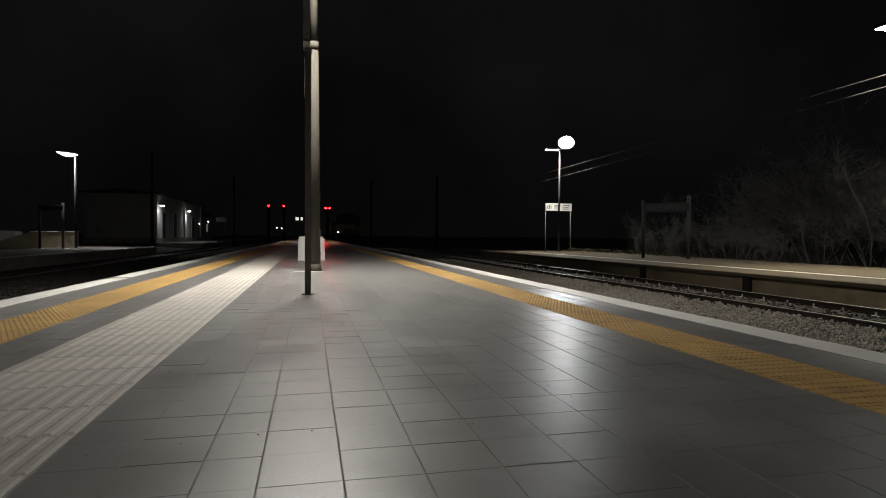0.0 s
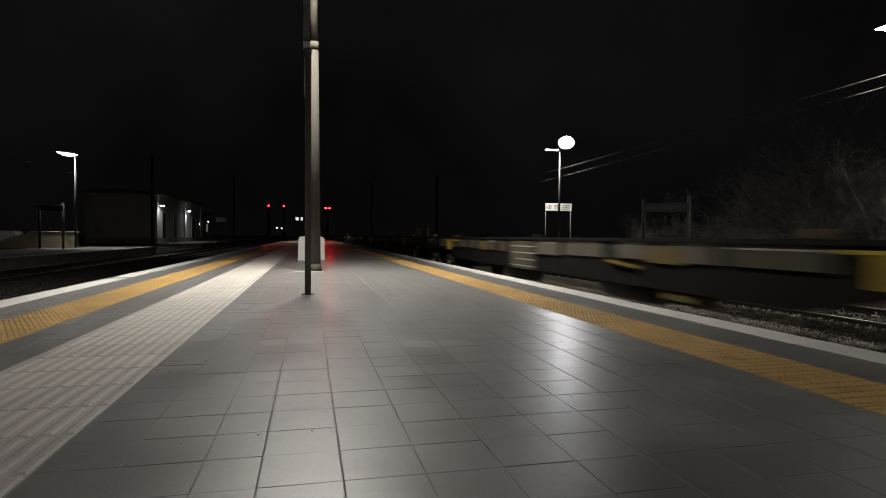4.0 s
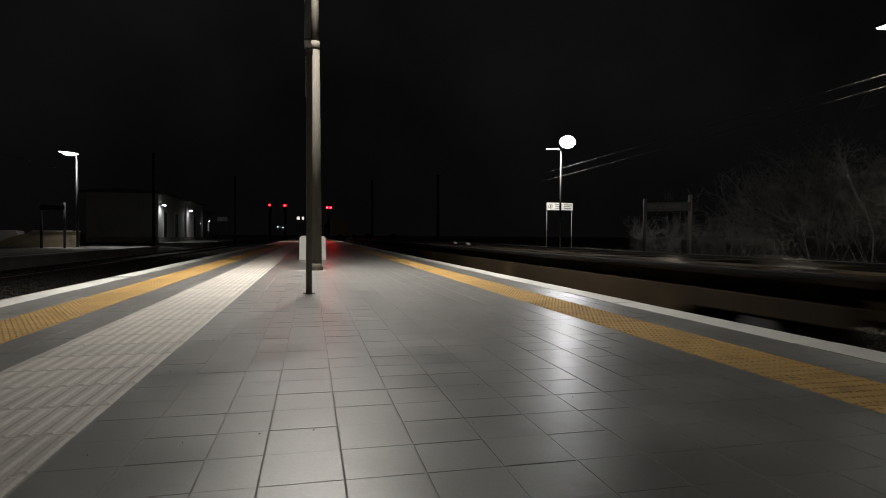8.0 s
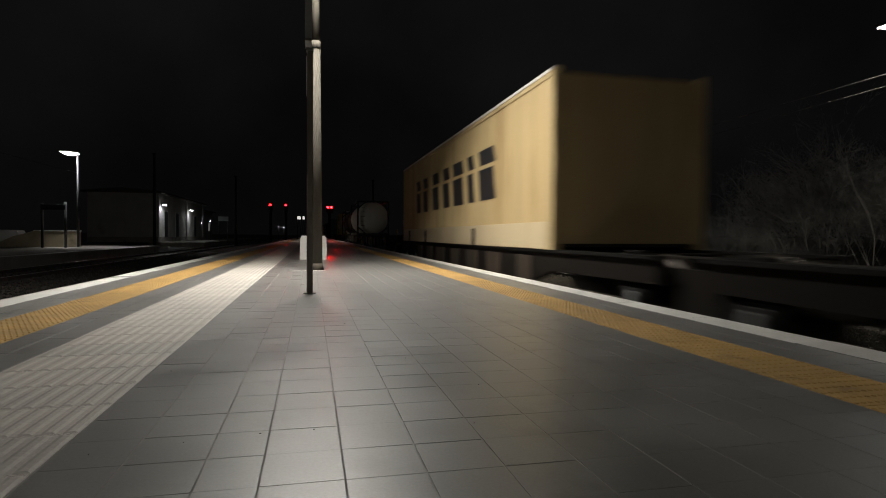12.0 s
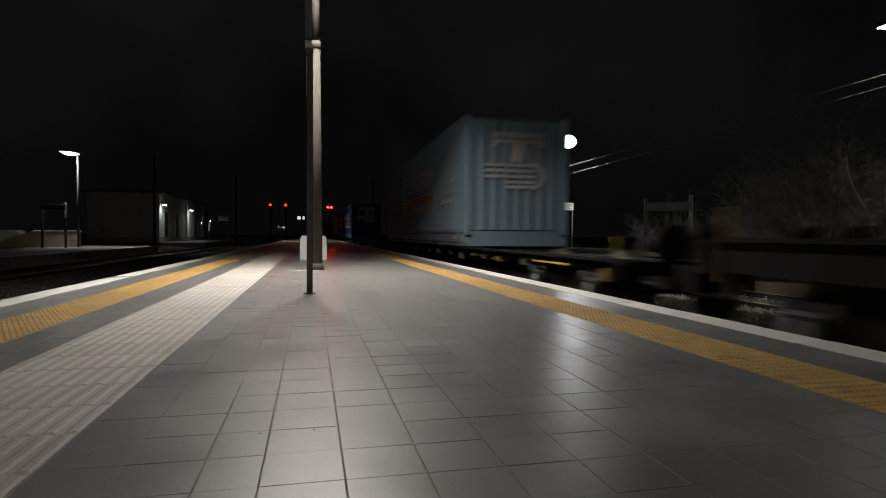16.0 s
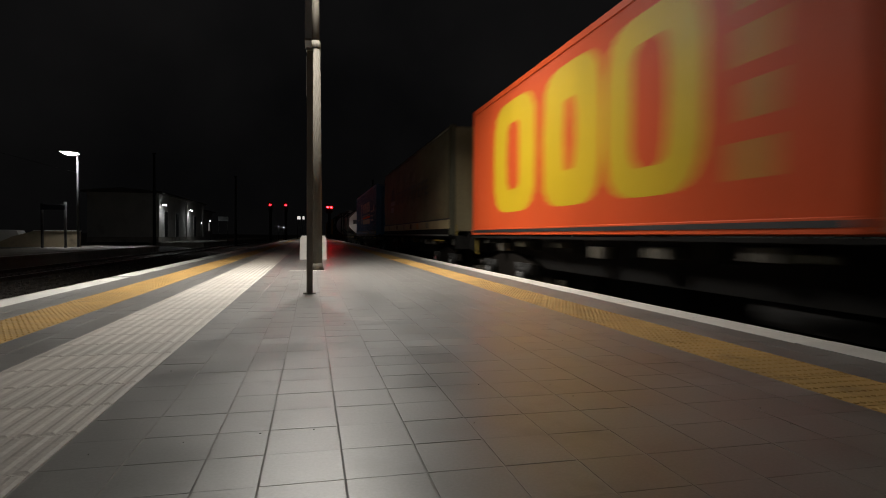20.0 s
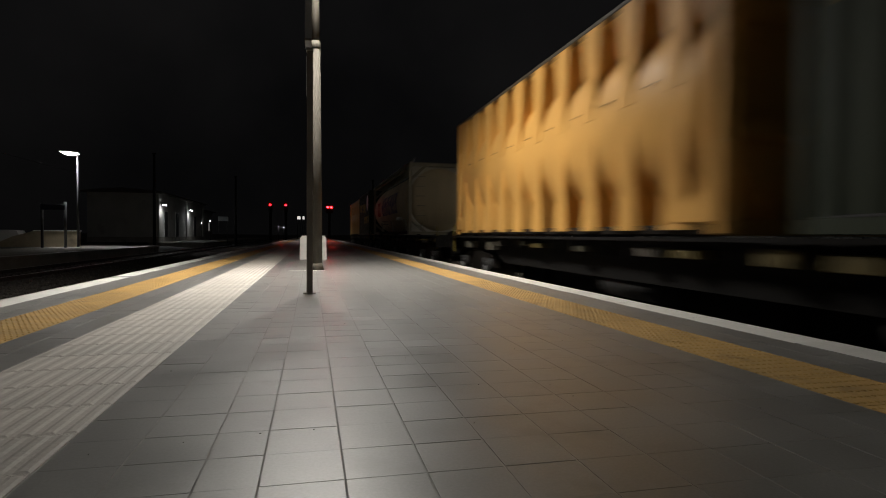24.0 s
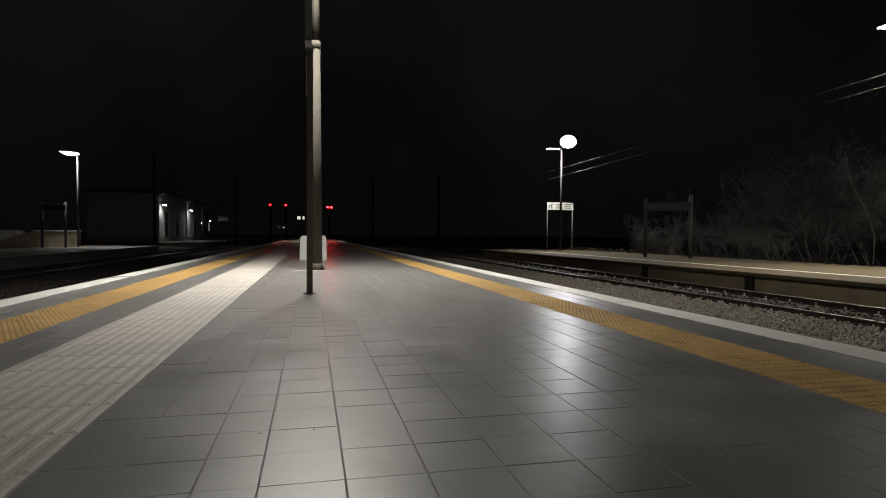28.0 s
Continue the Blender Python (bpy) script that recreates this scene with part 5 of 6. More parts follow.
def bulk_container(s, mat, label, length=9.1, height=2.6, width=2.5):
    """A dry-bulk container: a swelling vessel held between upright ribs, so that pockets open at its head and foot."""
    root = rolling(thing("bulk_container", pose(TRACK_X, 60 + s, RAIL_Z + 1.155), label, "bulk container", "loads of the freight train"), s)
    w, zc = width / 2, height / 2
    bm = B()
    prof = []
    for k in range(40):
        a = 2 * math.pi * k / 40
        c, q_ = math.cos(a), math.sin(a)
        prof.append(((w - 0.012) * math.copysign(abs(c) ** 0.85, c), zc + (zc - 0.10) * math.copysign(abs(q_) ** 0.9, q_)))
    steps = ((0.15, 0.35), (0.17, 0.80), (0.22, 0.955), (0.42, 1.0), (length - 0.42, 1.0), (length - 0.22, 0.955), (length - 0.17, 0.80), (length - 0.15, 0.35))
    rings = [[bm.verts.new((p[0] * f_, y, zc + (p[1] - zc) * f_)) for p in prof] for y, f_ in steps]
    for a, b in zip(rings, rings[1:]):
        for k in range(40):
            bm.faces.new((a[k], a[(k + 1) % 40], b[(k + 1) % 40], b[k])).smooth = True
    bm.faces.new(rings[0])
    bm.faces.new(rings[-1])
    bmesh.ops.recalc_face_normals(bm, faces=bm.faces)
    part("vessel", bm, mat, root)
    n = 10
    p = (length - 1.3) / (n - 1)
    for sd in (-1, 1):
        for k in range(n):
            y = 0.65 + k * p
            for z0, z1, flare in ((0.05, zc - 0.12, 0), (zc + 0.12, height - 0.056, 1)):
                lo, hi = (0.21, 0.09) if flare == 0 else (0.10, 0.24)
                pts = [(y - lo, z0), (y + lo, z0), (y + (lo + hi) / 2 - 0.03, (z0 + z1) / 2), (y + hi, z1), (y - hi, z1), (y - (lo + hi) / 2 + 0.03, (z0 + z1) / 2)]
                part("side_rib", prism(B(), pts, "x", min(sd * 0.72, sd * (w - 0.008)), max(sd * 0.72, sd * (w - 0.008))), mat, root)
        x0, x1 = sorted((sd * w, sd * (w - 0.12)))
        part("top_rail", box(B(), x0, x1, 0.12, length - 0.12, height - 0.055, height, 0.01), T["rail_dark"], root, "dark worn top rail")
        part("bottom_rail", box(B(), min(sd * (w - 0.16), sd * (w - 0.06)), max(sd * (w - 0.16), sd * (w - 0.06)), 0.12, length - 0.12, 0, 0.10, 0.01), T["wagon"], root, "near-black bottom rail")
        for k in range(n - 1):
            y = 0.65 + (k + 0.5) * p
            part("stitch", box(B(), min(sd * (w + 0.002), sd * (w - 0.03)), max(sd * (w + 0.002), sd * (w - 0.03)), y - 0.05, y + 0.05, zc + 0.24, zc + 0.246), T["wagon"], root, "thin dark weld line")
    for y, d in ((0.0, 1), (length - 0.14, -1)):
        fr = part("end_frame", box(B(), -w, -w + 0.15, y, y + 0.14, 0, height, 0.015), mat, root)
        part("frame_post", box(B(), w - 0.15, w, y, y + 0.14, 0, height, 0.015), mat, fr)
        for z in (0.0, 0.85, 1.95, height - 0.14):
            part("frame_beam", box(B(), -w + 0.15, w - 0.15, y + 0.01, y + 0.13, z, z + 0.13), mat, fr)
        for z in (1.1, 1.32, 1.54, 1.76, 2.15, 2.3):
            part("ladder_rung", bar(B(), (-w + 0.15, y + 0.07, z), (-w + 0.5, y + 0.07, z), 0.016, 0.016, 6), mat, fr)
        for sd in (-1, 1):
            yy = y + (0.14 if d > 0 else 0)
            xs = min(sd * w, sd * (w - 0.05)), max(sd * w, sd * (w - 0.05))
            part("gusset", prism(B(), [(yy, 0.12), (yy + d * 0.55, 0.12), (yy + d * 0.10, 0.42), (yy, 0.95)], "x", *xs), mat, fr)
            part("gusset", prism(B(), [(yy, height - 0.06), (yy + d * 0.4, height - 0.06), (yy, height - 0.7)], "x", *xs), mat, fr)
    part("roof_panel", box(B(), -w + 0.1, w - 0.1, 0.1, length - 0.1, height - 0.1, height - 0.04), mat, root)
    for k in range(3):
        y = 1.6 + k * (length - 3.2) / 2
        part("hatch", bar(B(), (0, y, height - 0.06), (0, y, height + 0.05), 0.28, 0.26, 16), mat, root)
    return root


def locomotive(s):
    """A boxy electric locomotive: cabs at both ends, grilles along the side, roof gear."""
    L, w = 16.9, 1.5
    root = rolling(thing("locomotive", pose(TRACK_X, 60 + s, RAIL_Z), "cream electric locomotive, dirty and scrawled over, leading the train", "locomotive"), s)
    side = [(0.10, 0.95), (L - 0.10, 0.95), (L - 0.01, 2.05), (L - 0.04, 2.40), (L - 0.44, 3.32), (0.44, 3.32), (0.04, 2.40), (0.01, 2.05)]
    part("body", prism(B(), side, "x", -w, w), T["loco"], root)
    part("roof", prism(B(), [(-w, 3.32), (w, 3.32), (w - 0.08, 3.43), (w - 0.24, 3.58), (0.8, 3.76), (-0.8, 3.76), (-w + 0.24, 3.58), (-w + 0.08, 3.43)], "y", 0.42, L - 0.42), T["loco_roof"], root)
    part("gutter", box(B(), -w - 0.035, -w + 0.01, 0.45, L - 0.45, 3.295, 3.345), T["loco_roof"], root)
    part("skirt", box(B(), -w - 0.012, -w + 0.02, 0.06, L - 0.06, 0.92, 1.22), T["loco_band"], root, "faded green band along the skirt")
    part("band", box(B(), -w - 0.010, -w + 0.02, 0.1, L - 0.1, 1.52, 1.545), M["black"], root)
    for a, b in ((3.0, 4.2), (4.75, 5.35), (5.95, 6.8), (7.2, 8.0), (8.25, 9.1), (9.5, 10.3), (10.7, 11.5), (11.9, 12.7), (13.0, 13.7)):
        g = part("grille", box(B(), -w - 0.012, -w + 0.02, a, b, 1.74, 3.06), T["grille"], root, "dark louvred side grille")
        for k in range(4):
            z = 1.90 + k * 0.31
            part("louvre", prism(B(), [(-w - 0.024, z), (-w - 0.012, z + 0.05), (-w - 0.012, z + 0.09)], "y", a + 0.03, b - 0.03), T["grille"], g)
        part("grille_rail", box(B(), -w - 0.045, -w - 0.01, a - 0.05, b + 0.05, 2.20, 2.225), T["mark_beige"], g)
        part("grille_rail", box(B(), -w - 0.045, -w - 0.01, a - 0.05, b + 0.05, 2.62, 2.645), T["mark_beige"], g)
    for front in (True, False):
        def Y(v):
            return v if front else L - v
        def span(a, b):
            return sorted((Y(a), Y(b)))
        a, b = span(0.50, 1.08)
        cw = part("cab_window", prism(B(), [(Y(q_), z_) for q_, z_ in ((0.34, 2.46), (1.08, 2.46), (1.08, 3.12), (0.44, 3.06))], "x", -w - 0.014, -w + 0.02), T["reflection_grey_glass"], root, "cab side window with grey reflections put into its colour")
        part("window_frame", box(B(), -w - 0.022, -w + 0.01, a - 0.2, b + 0.06, 2.385, 2.435), M["galv"], cw)
        a, b = span(1.32, 1.80)
        dr = part("cab_door", box(B(), -w - 0.018, -w + 0.02, a, b, 1.28, 3.20, 0.01), T["loco"], root)
        part("door_window", box(B(), -w - 0.024, -w - 0.012, a + 0.06, b - 0.06, 2.44, 3.10), M["glass"], dr)
        for c in (1.22, 1.90):
            part("handrail", bar(B(), (-w - 0.06, Y(c), 1.35), (-w - 0.06, Y(c), 2.5), 0.018, 0.018, 8), M["galv"], root)
        a, b = span(0.5, 1.1)
        part("step_recess", box(B(), -w - 0.016, -w + 0.01, a, b, 1.72, 2.02), T["grille"], root)
        part("step_recess", box(B(), -w - 0.018, -w + 0.01, *span(1.35, 1.75), 1.0, 1.18), M["black"], root)
        d = 1 if front else -1
        part("window_band", prism(B(), [(Y(p), z) for p, z in ((0.07, 2.40), (0.43, 3.30), (0.405, 3.30), (0.045, 2.40))], "x", -1.44, 1.44), T["loco_band"], root, "dark band round the windscreens")
        for sx in (-0.72, 0.72):
            c = [(0.09, 2.52), (0.37, 3.22), (0.352, 3.227), (0.072, 2.527)]
            ws = part("windscreen", prism(B(), [(Y(p), z) for p, z in c], "x", sx - 0.6, sx + 0.6), M["glass"], root, "dark windscreen")
            part("windscreen_wiper", bar(B(), (sx - 0.3, Y(0.065), 2.54), (sx + 0.1, Y(0.205), 2.9), 0.012, 0.012, 6), M["black"], ws)
            lh = part("headlight_housing", bar(B(), (sx * 1.68, Y(0.03), 1.57), (sx * 1.68, Y(-0.07), 1.57), 0.13, 0.12, 18), M["dark_steel"], root)
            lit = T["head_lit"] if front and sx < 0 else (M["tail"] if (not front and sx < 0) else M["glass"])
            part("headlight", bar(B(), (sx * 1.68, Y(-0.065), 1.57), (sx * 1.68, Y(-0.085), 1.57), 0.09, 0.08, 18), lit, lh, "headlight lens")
        part("front_band", box(B(), -w + 0.05, w - 0.05, *span(-0.004, 0.14), 1.16, 1.44), T["dirty_red"], root, "dirty red band across the front")
        for k, (fx, fz, fw, fh) in enumerate(((-0.25, 1.72, 0.16, 0.3), (0.05, 1.85, 0.22, 0.2), (0.3, 1.65, 0.12, 0.24), (0.15, 1.5, 0.3, 0.08), (-0.5, 1.9, 0.1, 0.12))):
            pts = [(fx + fw * math.cos(q * 0.785) * (0.6 + 0.4 * ((q * 7 + k) % 3) / 2), fz + fh * math.sin(q * 0.785) * (0.6 + 0.4 * ((q * 5 + k) % 3) / 2)) for q in range(8)]
            part("scrawl", prism(B(), pts, "y", *span(-0.008 - 0.001 * k, 0.11)), T["graffiti"], root)
        face = random.Random(5)
        for k in range(9):
            fx, fz, fw, fh = face.uniform(-1.3, 1.3), face.uniform(1.35, 2.2), face.uniform(0.04, 0.16), face.uniform(0.05, 0.32)
            pts = [(fx + fw * math.cos(q * 0.785) * face.uniform(0.5, 1), fz + fh * math.sin(q * 0.785) * face.uniform(0.5, 1)) for q in range(8)]
            lean = max(0.0, (fz + fh - 1.9) * 0.64)
            part("dirt_patch", prism(B(), pts, "y", *span(-0.002 - 0.0004 * k, 0.1 + lean + 0.1)), T[("scrawl_olive", "loco_band", "scrawl_ochre")[k % 3]], root)
        for fx in (-0.78, 0.0, 0.78):
            part("front_seam", box(B(), fx - 0.008, fx + 0.008, *span(-0.004, 0.10), 1.36, 1.88), T["grille"], root)
        part("front_vent", box(B(), 0.55, 1.0, *span(-0.004, 0.14), 1.62, 1.80), T["grille"], root)
        buffers(root, Y(0.1), -d)
        part("snow_plough", prism(B(), [(Y(0.0), 0.2), (Y(0.12), 0.2), (Y(0.16), 0.9), (Y(0.04), 0.9)], "x", -1.25, 1.25), M["dark_steel"], root)
    part("front_apron", box(B(), -w + 0.06, w - 0.06, 0.0, L, 0.94, 1.15), M["dark_steel"], root, "black lower apron")
    # A glowing disc stands in for the red signal's reflection on the rear corner.
    part("marker_lamp", bar(B(), (-w - 0.05, L - 0.12, 2.12), (-w + 0.01, L - 0.12, 2.12), 0.06, 0.07, 12), M["tail"], root, "small glowing red disc put in as the signal's reflection")
    part("scrawled_strip", box(B(), -w - 0.009, -w + 0.01, 0.12, L - 0.12, 1.24, 1.98), T["scrawl"], root, "strip of overlapping spray-painted scrawls")
    rnd = random.Random(12)
    for k in range(240):
        y, z = rnd.uniform(0.3, L - 0.5), rnd.uniform(1.02, 2.10) - 0.12 * rnd.random()
        wd, ht = rnd.uniform(0.10, 0.46), rnd.uniform(0.03, 0.13)
        if y < 2.0:
            wd, ht = min(wd, 0.30), ht * 0.6
        n = rnd.choice((6, 8, 10))
        pts = [(y + wd * math.cos(q * 6.283 / n) * rnd.uniform(0.45, 1), z + ht * math.sin(q * 6.283 / n) * rnd.uniform(0.45, 1)) for q in range(n)]
        x = -w - 0.0125 - 0.00005 * k
        part("scrawl", prism(B(), pts, "x", x - 0.0002, x + 0.004), T[("scrawl_olive", "scrawl_dun", "scrawl_ochre", "loco_band", "scrawl_dun", "scrawl", "scrawl_olive", "loco", "loco_band", "scrawl", "loco_band")[k % 11]], root)
    for y in (2.9, L / 2, L - 2.9):
        bogie(root, y, 2.2)
    part("underframe", box(B(), -1.0, 1.0, 0.3, L - 0.3, 0.62, 0.95), M["dark_steel"], root)
    lumps = random.Random(8)
    y = 0.9
    while y < L - 1.2:
        run, high = lumps.uniform(0.25, 0.9), lumps.uniform(0.02, 0.09)
        part("roof_gear", box(B(), -w + 0.22, -w + 0.50, y, y + run, 3.54, 3.60 + high, 0.02), T[lumps.choice(("loco_roof", "loco_band", "loco_roof"))], root)
        y += run + lumps.uniform(0.1, 0.6)
    for y in (3.2, 5.0, 8.2, 10.4, 12.6):
        part("roof_hatch", box(B(), -0.9, 0.9, y, y + 1.1, 3.68, 3.90, 0.04), T["loco_roof"], root)
    for y in (1.9, 6.6, 14.2):
        for sx in (-0.4, 0.4):
            part("insulator", bar(B(), (sx, y, 3.62), (sx, y, 3.92), 0.06, 0.04, 8), T["loco_roof"], root)
        part("busbar", bar(B(), (-0.6, y, 3.94), (0.6, y, 3.94), 0.03, 0.03, 8), T["loco_roof"], root)
    bm = B()
    for sx in (-0.55, 0.55):
        bar(bm, (sx, 13.4, 3.66), (sx * 0.9, 15.3, 3.98), 0.025, 0.025, 6)
        bar(bm, (sx * 0.9, 15.3, 3.98), (sx * 0.8, 13.7, 4.14), 0.02, 0.02, 6)
    bar(bm, (-0.8, 13.7, 4.16), (0.8, 13.7, 4.16), 0.03, 0.03, 8)
    part("pantograph", bm, M["dark_steel"], root)
    return root


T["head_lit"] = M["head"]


# ---- the train, made up ----
locomotive(71.5)
at = 88.9
for k in range(5):
    flat_wagon(at, 18.3, "empty container wagon with ribbed sills and yellow markings", "grey", seed=20 + k)
    at += 18.55
raised = rolling(thing("end_platform", pose(TRACK_X, 60 + 174.0, RAIL_Z + 1.135), "raised steel end deck standing on the empty wagon", "deck", "loads of the freight train"), 174.0)
part("deck", box(B(), -1.16, 1.16, 0.1, 5.2, 0.0, 0.10, 0.01), T["wagon_olive"], raised)
for yy in (0.3, 2.6, 4.9):
    part("deck_foot", box(B(), -1.18, -1.05, yy, yy + 0.12, 0.0, 0.08), T["mark_ochre"], raised)
part("end_post", bar(B(), (-1.12, 5.15, 0.1), (-1.12, 5.15, 0.42), 0.04, 0.04, 8), T["wagon_olive"], raised)
part("end_post", bar(B(), (1.12, 5.15, 0.1), (1.12, 5.15, 0.42), 0.04, 0.04, 8), T["wagon_olive"], raised)
for k in range(2):
    flat_wagon(at, 36.6, "long articulated container wagon, empty, with plain %s sills" % ("brown", "blackened")[k], ("plain", "dim")[k], 0.88, 2, False, 30 + k)
    at += 36.85
flat_wagon(256.0, 35.4, "long articulated container wagon with worn side panels", "panel", 0.93, 2, False, 33)
flat_wagon(291.8, 35.6, "articulated container wagon with rusty brown sills", "ribbed", 1.12, 2, True, 34)
flat_wagon(327.8, 35.6, "articulated container wagon with rusty brown sills", "ribbed", 1.12, 2, True, 35)
flat_wagon(363.8, 21.6, "low container wagon with ribbed grey sills", "loaded", 0.87, 1, False, 36)
flat_wagon(385.8, 20.6, "empty container wagon with blackened grey sills", "grey", 1.12, 1, False, 37)
flat_wagon(406.8, 32.0, "articulated container wagon with rusty brown sills", "plain", 0.87, 2, False, 38)
flat_wagon(439.4, 21.2, "container wagon with grey sills", "loaded", 1.12, 1, False, 39)
flat_wagon(461.0, 33.0, "articulated container wagon with grey sills", "loaded", 1.12, 2, False, 40)
flat_wagon(494.4, 18.8, "container wagon with grey sills", "loaded", 1.12, 1, False, 41)
flat_wagon(513.6, 18.6, "container wagon with grey sills", "loaded", 1.12, 1, False, 42)
flat_wagon(532.6, 19.6, "container wagon with grey sills", "loaded", 1.12, 1, False, 43)
flat_wagon(552.8, 18.2, "container wagon with blackened sills", "loaded", 1.12, 1, False, 44)
flat_wagon(571.4, 18.8, "last container wagon with grey sills", "loaded", 1.12, 1, False, 45)

# cream box with a row of dark stencilled blocks
cream_box = box_container(276.6, 13.8, 2.62, T["cream"], "cream box container with dark stencilled blocks, streaked with rust", 0.93, 2.5, "fine", "flat", rail=T["cream"], rail_h=0.42)
part("lower_band", box(B(), -1.262, -1.252, 0.15, 13.65, 0.02, 0.42), T["pale_cream"], cream_box, "paler cream band along the foot")
part("roof_edge", box(B(), -1.26, -1.16, 0.1, 13.7, 2.60, 2.645), M["white"], cream_box)
for k, (a, b) in enumerate(((2.85, 3.45), (4.0, 4.6), (5.4, 6.15), (6.75, 7.4), (7.85, 8.75), (9.2, 9.65), (10.1, 11.1))):
    for z0, z1 in ((0.92, 1.55), (1.63, 1.94)):
        mark(cream_box, -1.2375, 13.8 - b, 13.8 - a, z0, z1, M["black"], "stencil_block", -0.14)
for y in (4.0, 9.3, 12.2):
    mark(cream_box, -1.266, y, y + 0.22, 0.0, 0.36, T["wagon"], "rust_streak")

tank_container(313.4, 7.15, M["dark_steel"], T["tank_white"], "white swap tank with a round end, on the wagon", 2.5, 2.6)
dark_tank = tank_container(329.8, 6.06, M["dark_steel"], T["tank_dark"], "dirty dark steel tank container with an orange panel", 2.25)
for z, mt in ((1.55, "mark_orange"),):
    part("orange_panel", box(B(), -1.235, -1.215, 1.75, 3.95, 0.97, 1.50), T["dull_orange"], dark_tank, "orange hazard panel")
    part("panel_field", box(B(), -1.242, -1.236, 2.15, 3.5, 1.12, 1.38), T["dark_orange"], dark_tank)
part("top_edge", box(B(), -1.235, -1.221, 0.1, 5.95, 2.50, 2.575), T["mark_beige"], dark_tank, "pale top rail cover")
part("small_locker", box(B(), -1.20, -1.14, 2.45, 3.0, 0.24, 0.60, 0.02), T["mark_beige"], dark_tank)
part("grey_cladding", box(B(), -1.21, -1.15, 0.1, 2.25, 0.24, 0.74, 0.02), T["mark_beige"], dark_tank, "pale grey side locker")
part("red_sill", box(B(), -1.232, -1.222, 0.1, 5.95, -0.12, 0.09), T["dull_red"], dark_tank, "dull red-brown sill plate")
part("sill_line", box(B(), -1.24, -1.233, 0.1, 5.95, -0.135, -0.12), T["mark_beige"], dark_tank)
yellow_tank = tank_container(342.0, 6.06, T["yellow_frame"], T["tank_white"], "white tank container in a bright yellow frame", 2.36, walkway=False)
for y0, y1, z0, z1 in ((2.75, 4.75, 1.30, 1.52), (3.0, 3.45, 0.72, 0.86)):
    wrapped_mark(yellow_tank, y0, y1, z0, z1, 1.194, 1.295, T["mark_red"], "red_label")
for k, (y0, y1) in enumerate(((0.95, 1.75), (1.0, 1.6), (0.95, 1.7), (1.0, 1.5), (0.95, 1.65))):
    wrapped_mark(yellow_tank, y0, y1, 1.02 + k * 0.16, 1.08 + k * 0.16, 1.194, 1.295, T["mark_grey"], "writing_bar")
part("top_walkway", box(B(), -0.95, -0.35, 0.14, 5.92, 2.50, 2.53), M["dark_steel"], yellow_tank)
part("manhole_rail", bar(B(), (-0.12, 0.03, 1.34), (0.42, 0.03, 1.40), 0.016, 0.016, 6), M["galv"], yellow_tank, "bright steel handle")
pts = [(1.19 * math.cos(radians(22.5 + 45 * k)), 1.295 + 1.24 * math.sin(radians(22.5 + 45 * k))) for k in range(8)]
part("end_plate", prism(B(), pts, "y", 0.075, 0.095), T["tank_white"], yellow_tank, "eight-sided white end plate")
part("manhole", lathe(B(), [(0.055, 0.30), (0.06, 0.36), (0.076, 0.37)], (0.05, 0, 0.95), "y", 24), T["tank_white"], yellow_tank)
part("end_label", box(B(), -0.55, -0.05, 0.045, 0.074, 1.5, 1.85), T["mark_orange"], yellow_tank)
part("end_label", prism(B(), [(-0.55, 1.18), (-0.38, 1.01), (-0.21, 1.18), (-0.38, 1.35)], "y", 0.045, 0.074), T["mark_yellow"], yellow_tank)
for z0, a, b in ((2.12, -0.35, 0.3), (1.98, -0.2, 0.2), (1.38, 0.05, 0.5)):
    part("end_writing_bar", box(B(), a, b, 0.06, 0.074, z0, z0 + 0.05), M["black"], yellow_tank)
for sgn in (-1, 1):
    for z, dz in ((0.12, 0.62), (2.47, -0.62)):
        part("corner_plate", prism(B(), [(sgn * 0.48, z), (sgn * 1.1, z), (sgn * 1.1, z + dz)], "y", 0.03, 0.07), T["yellow_frame"], yellow_tank)

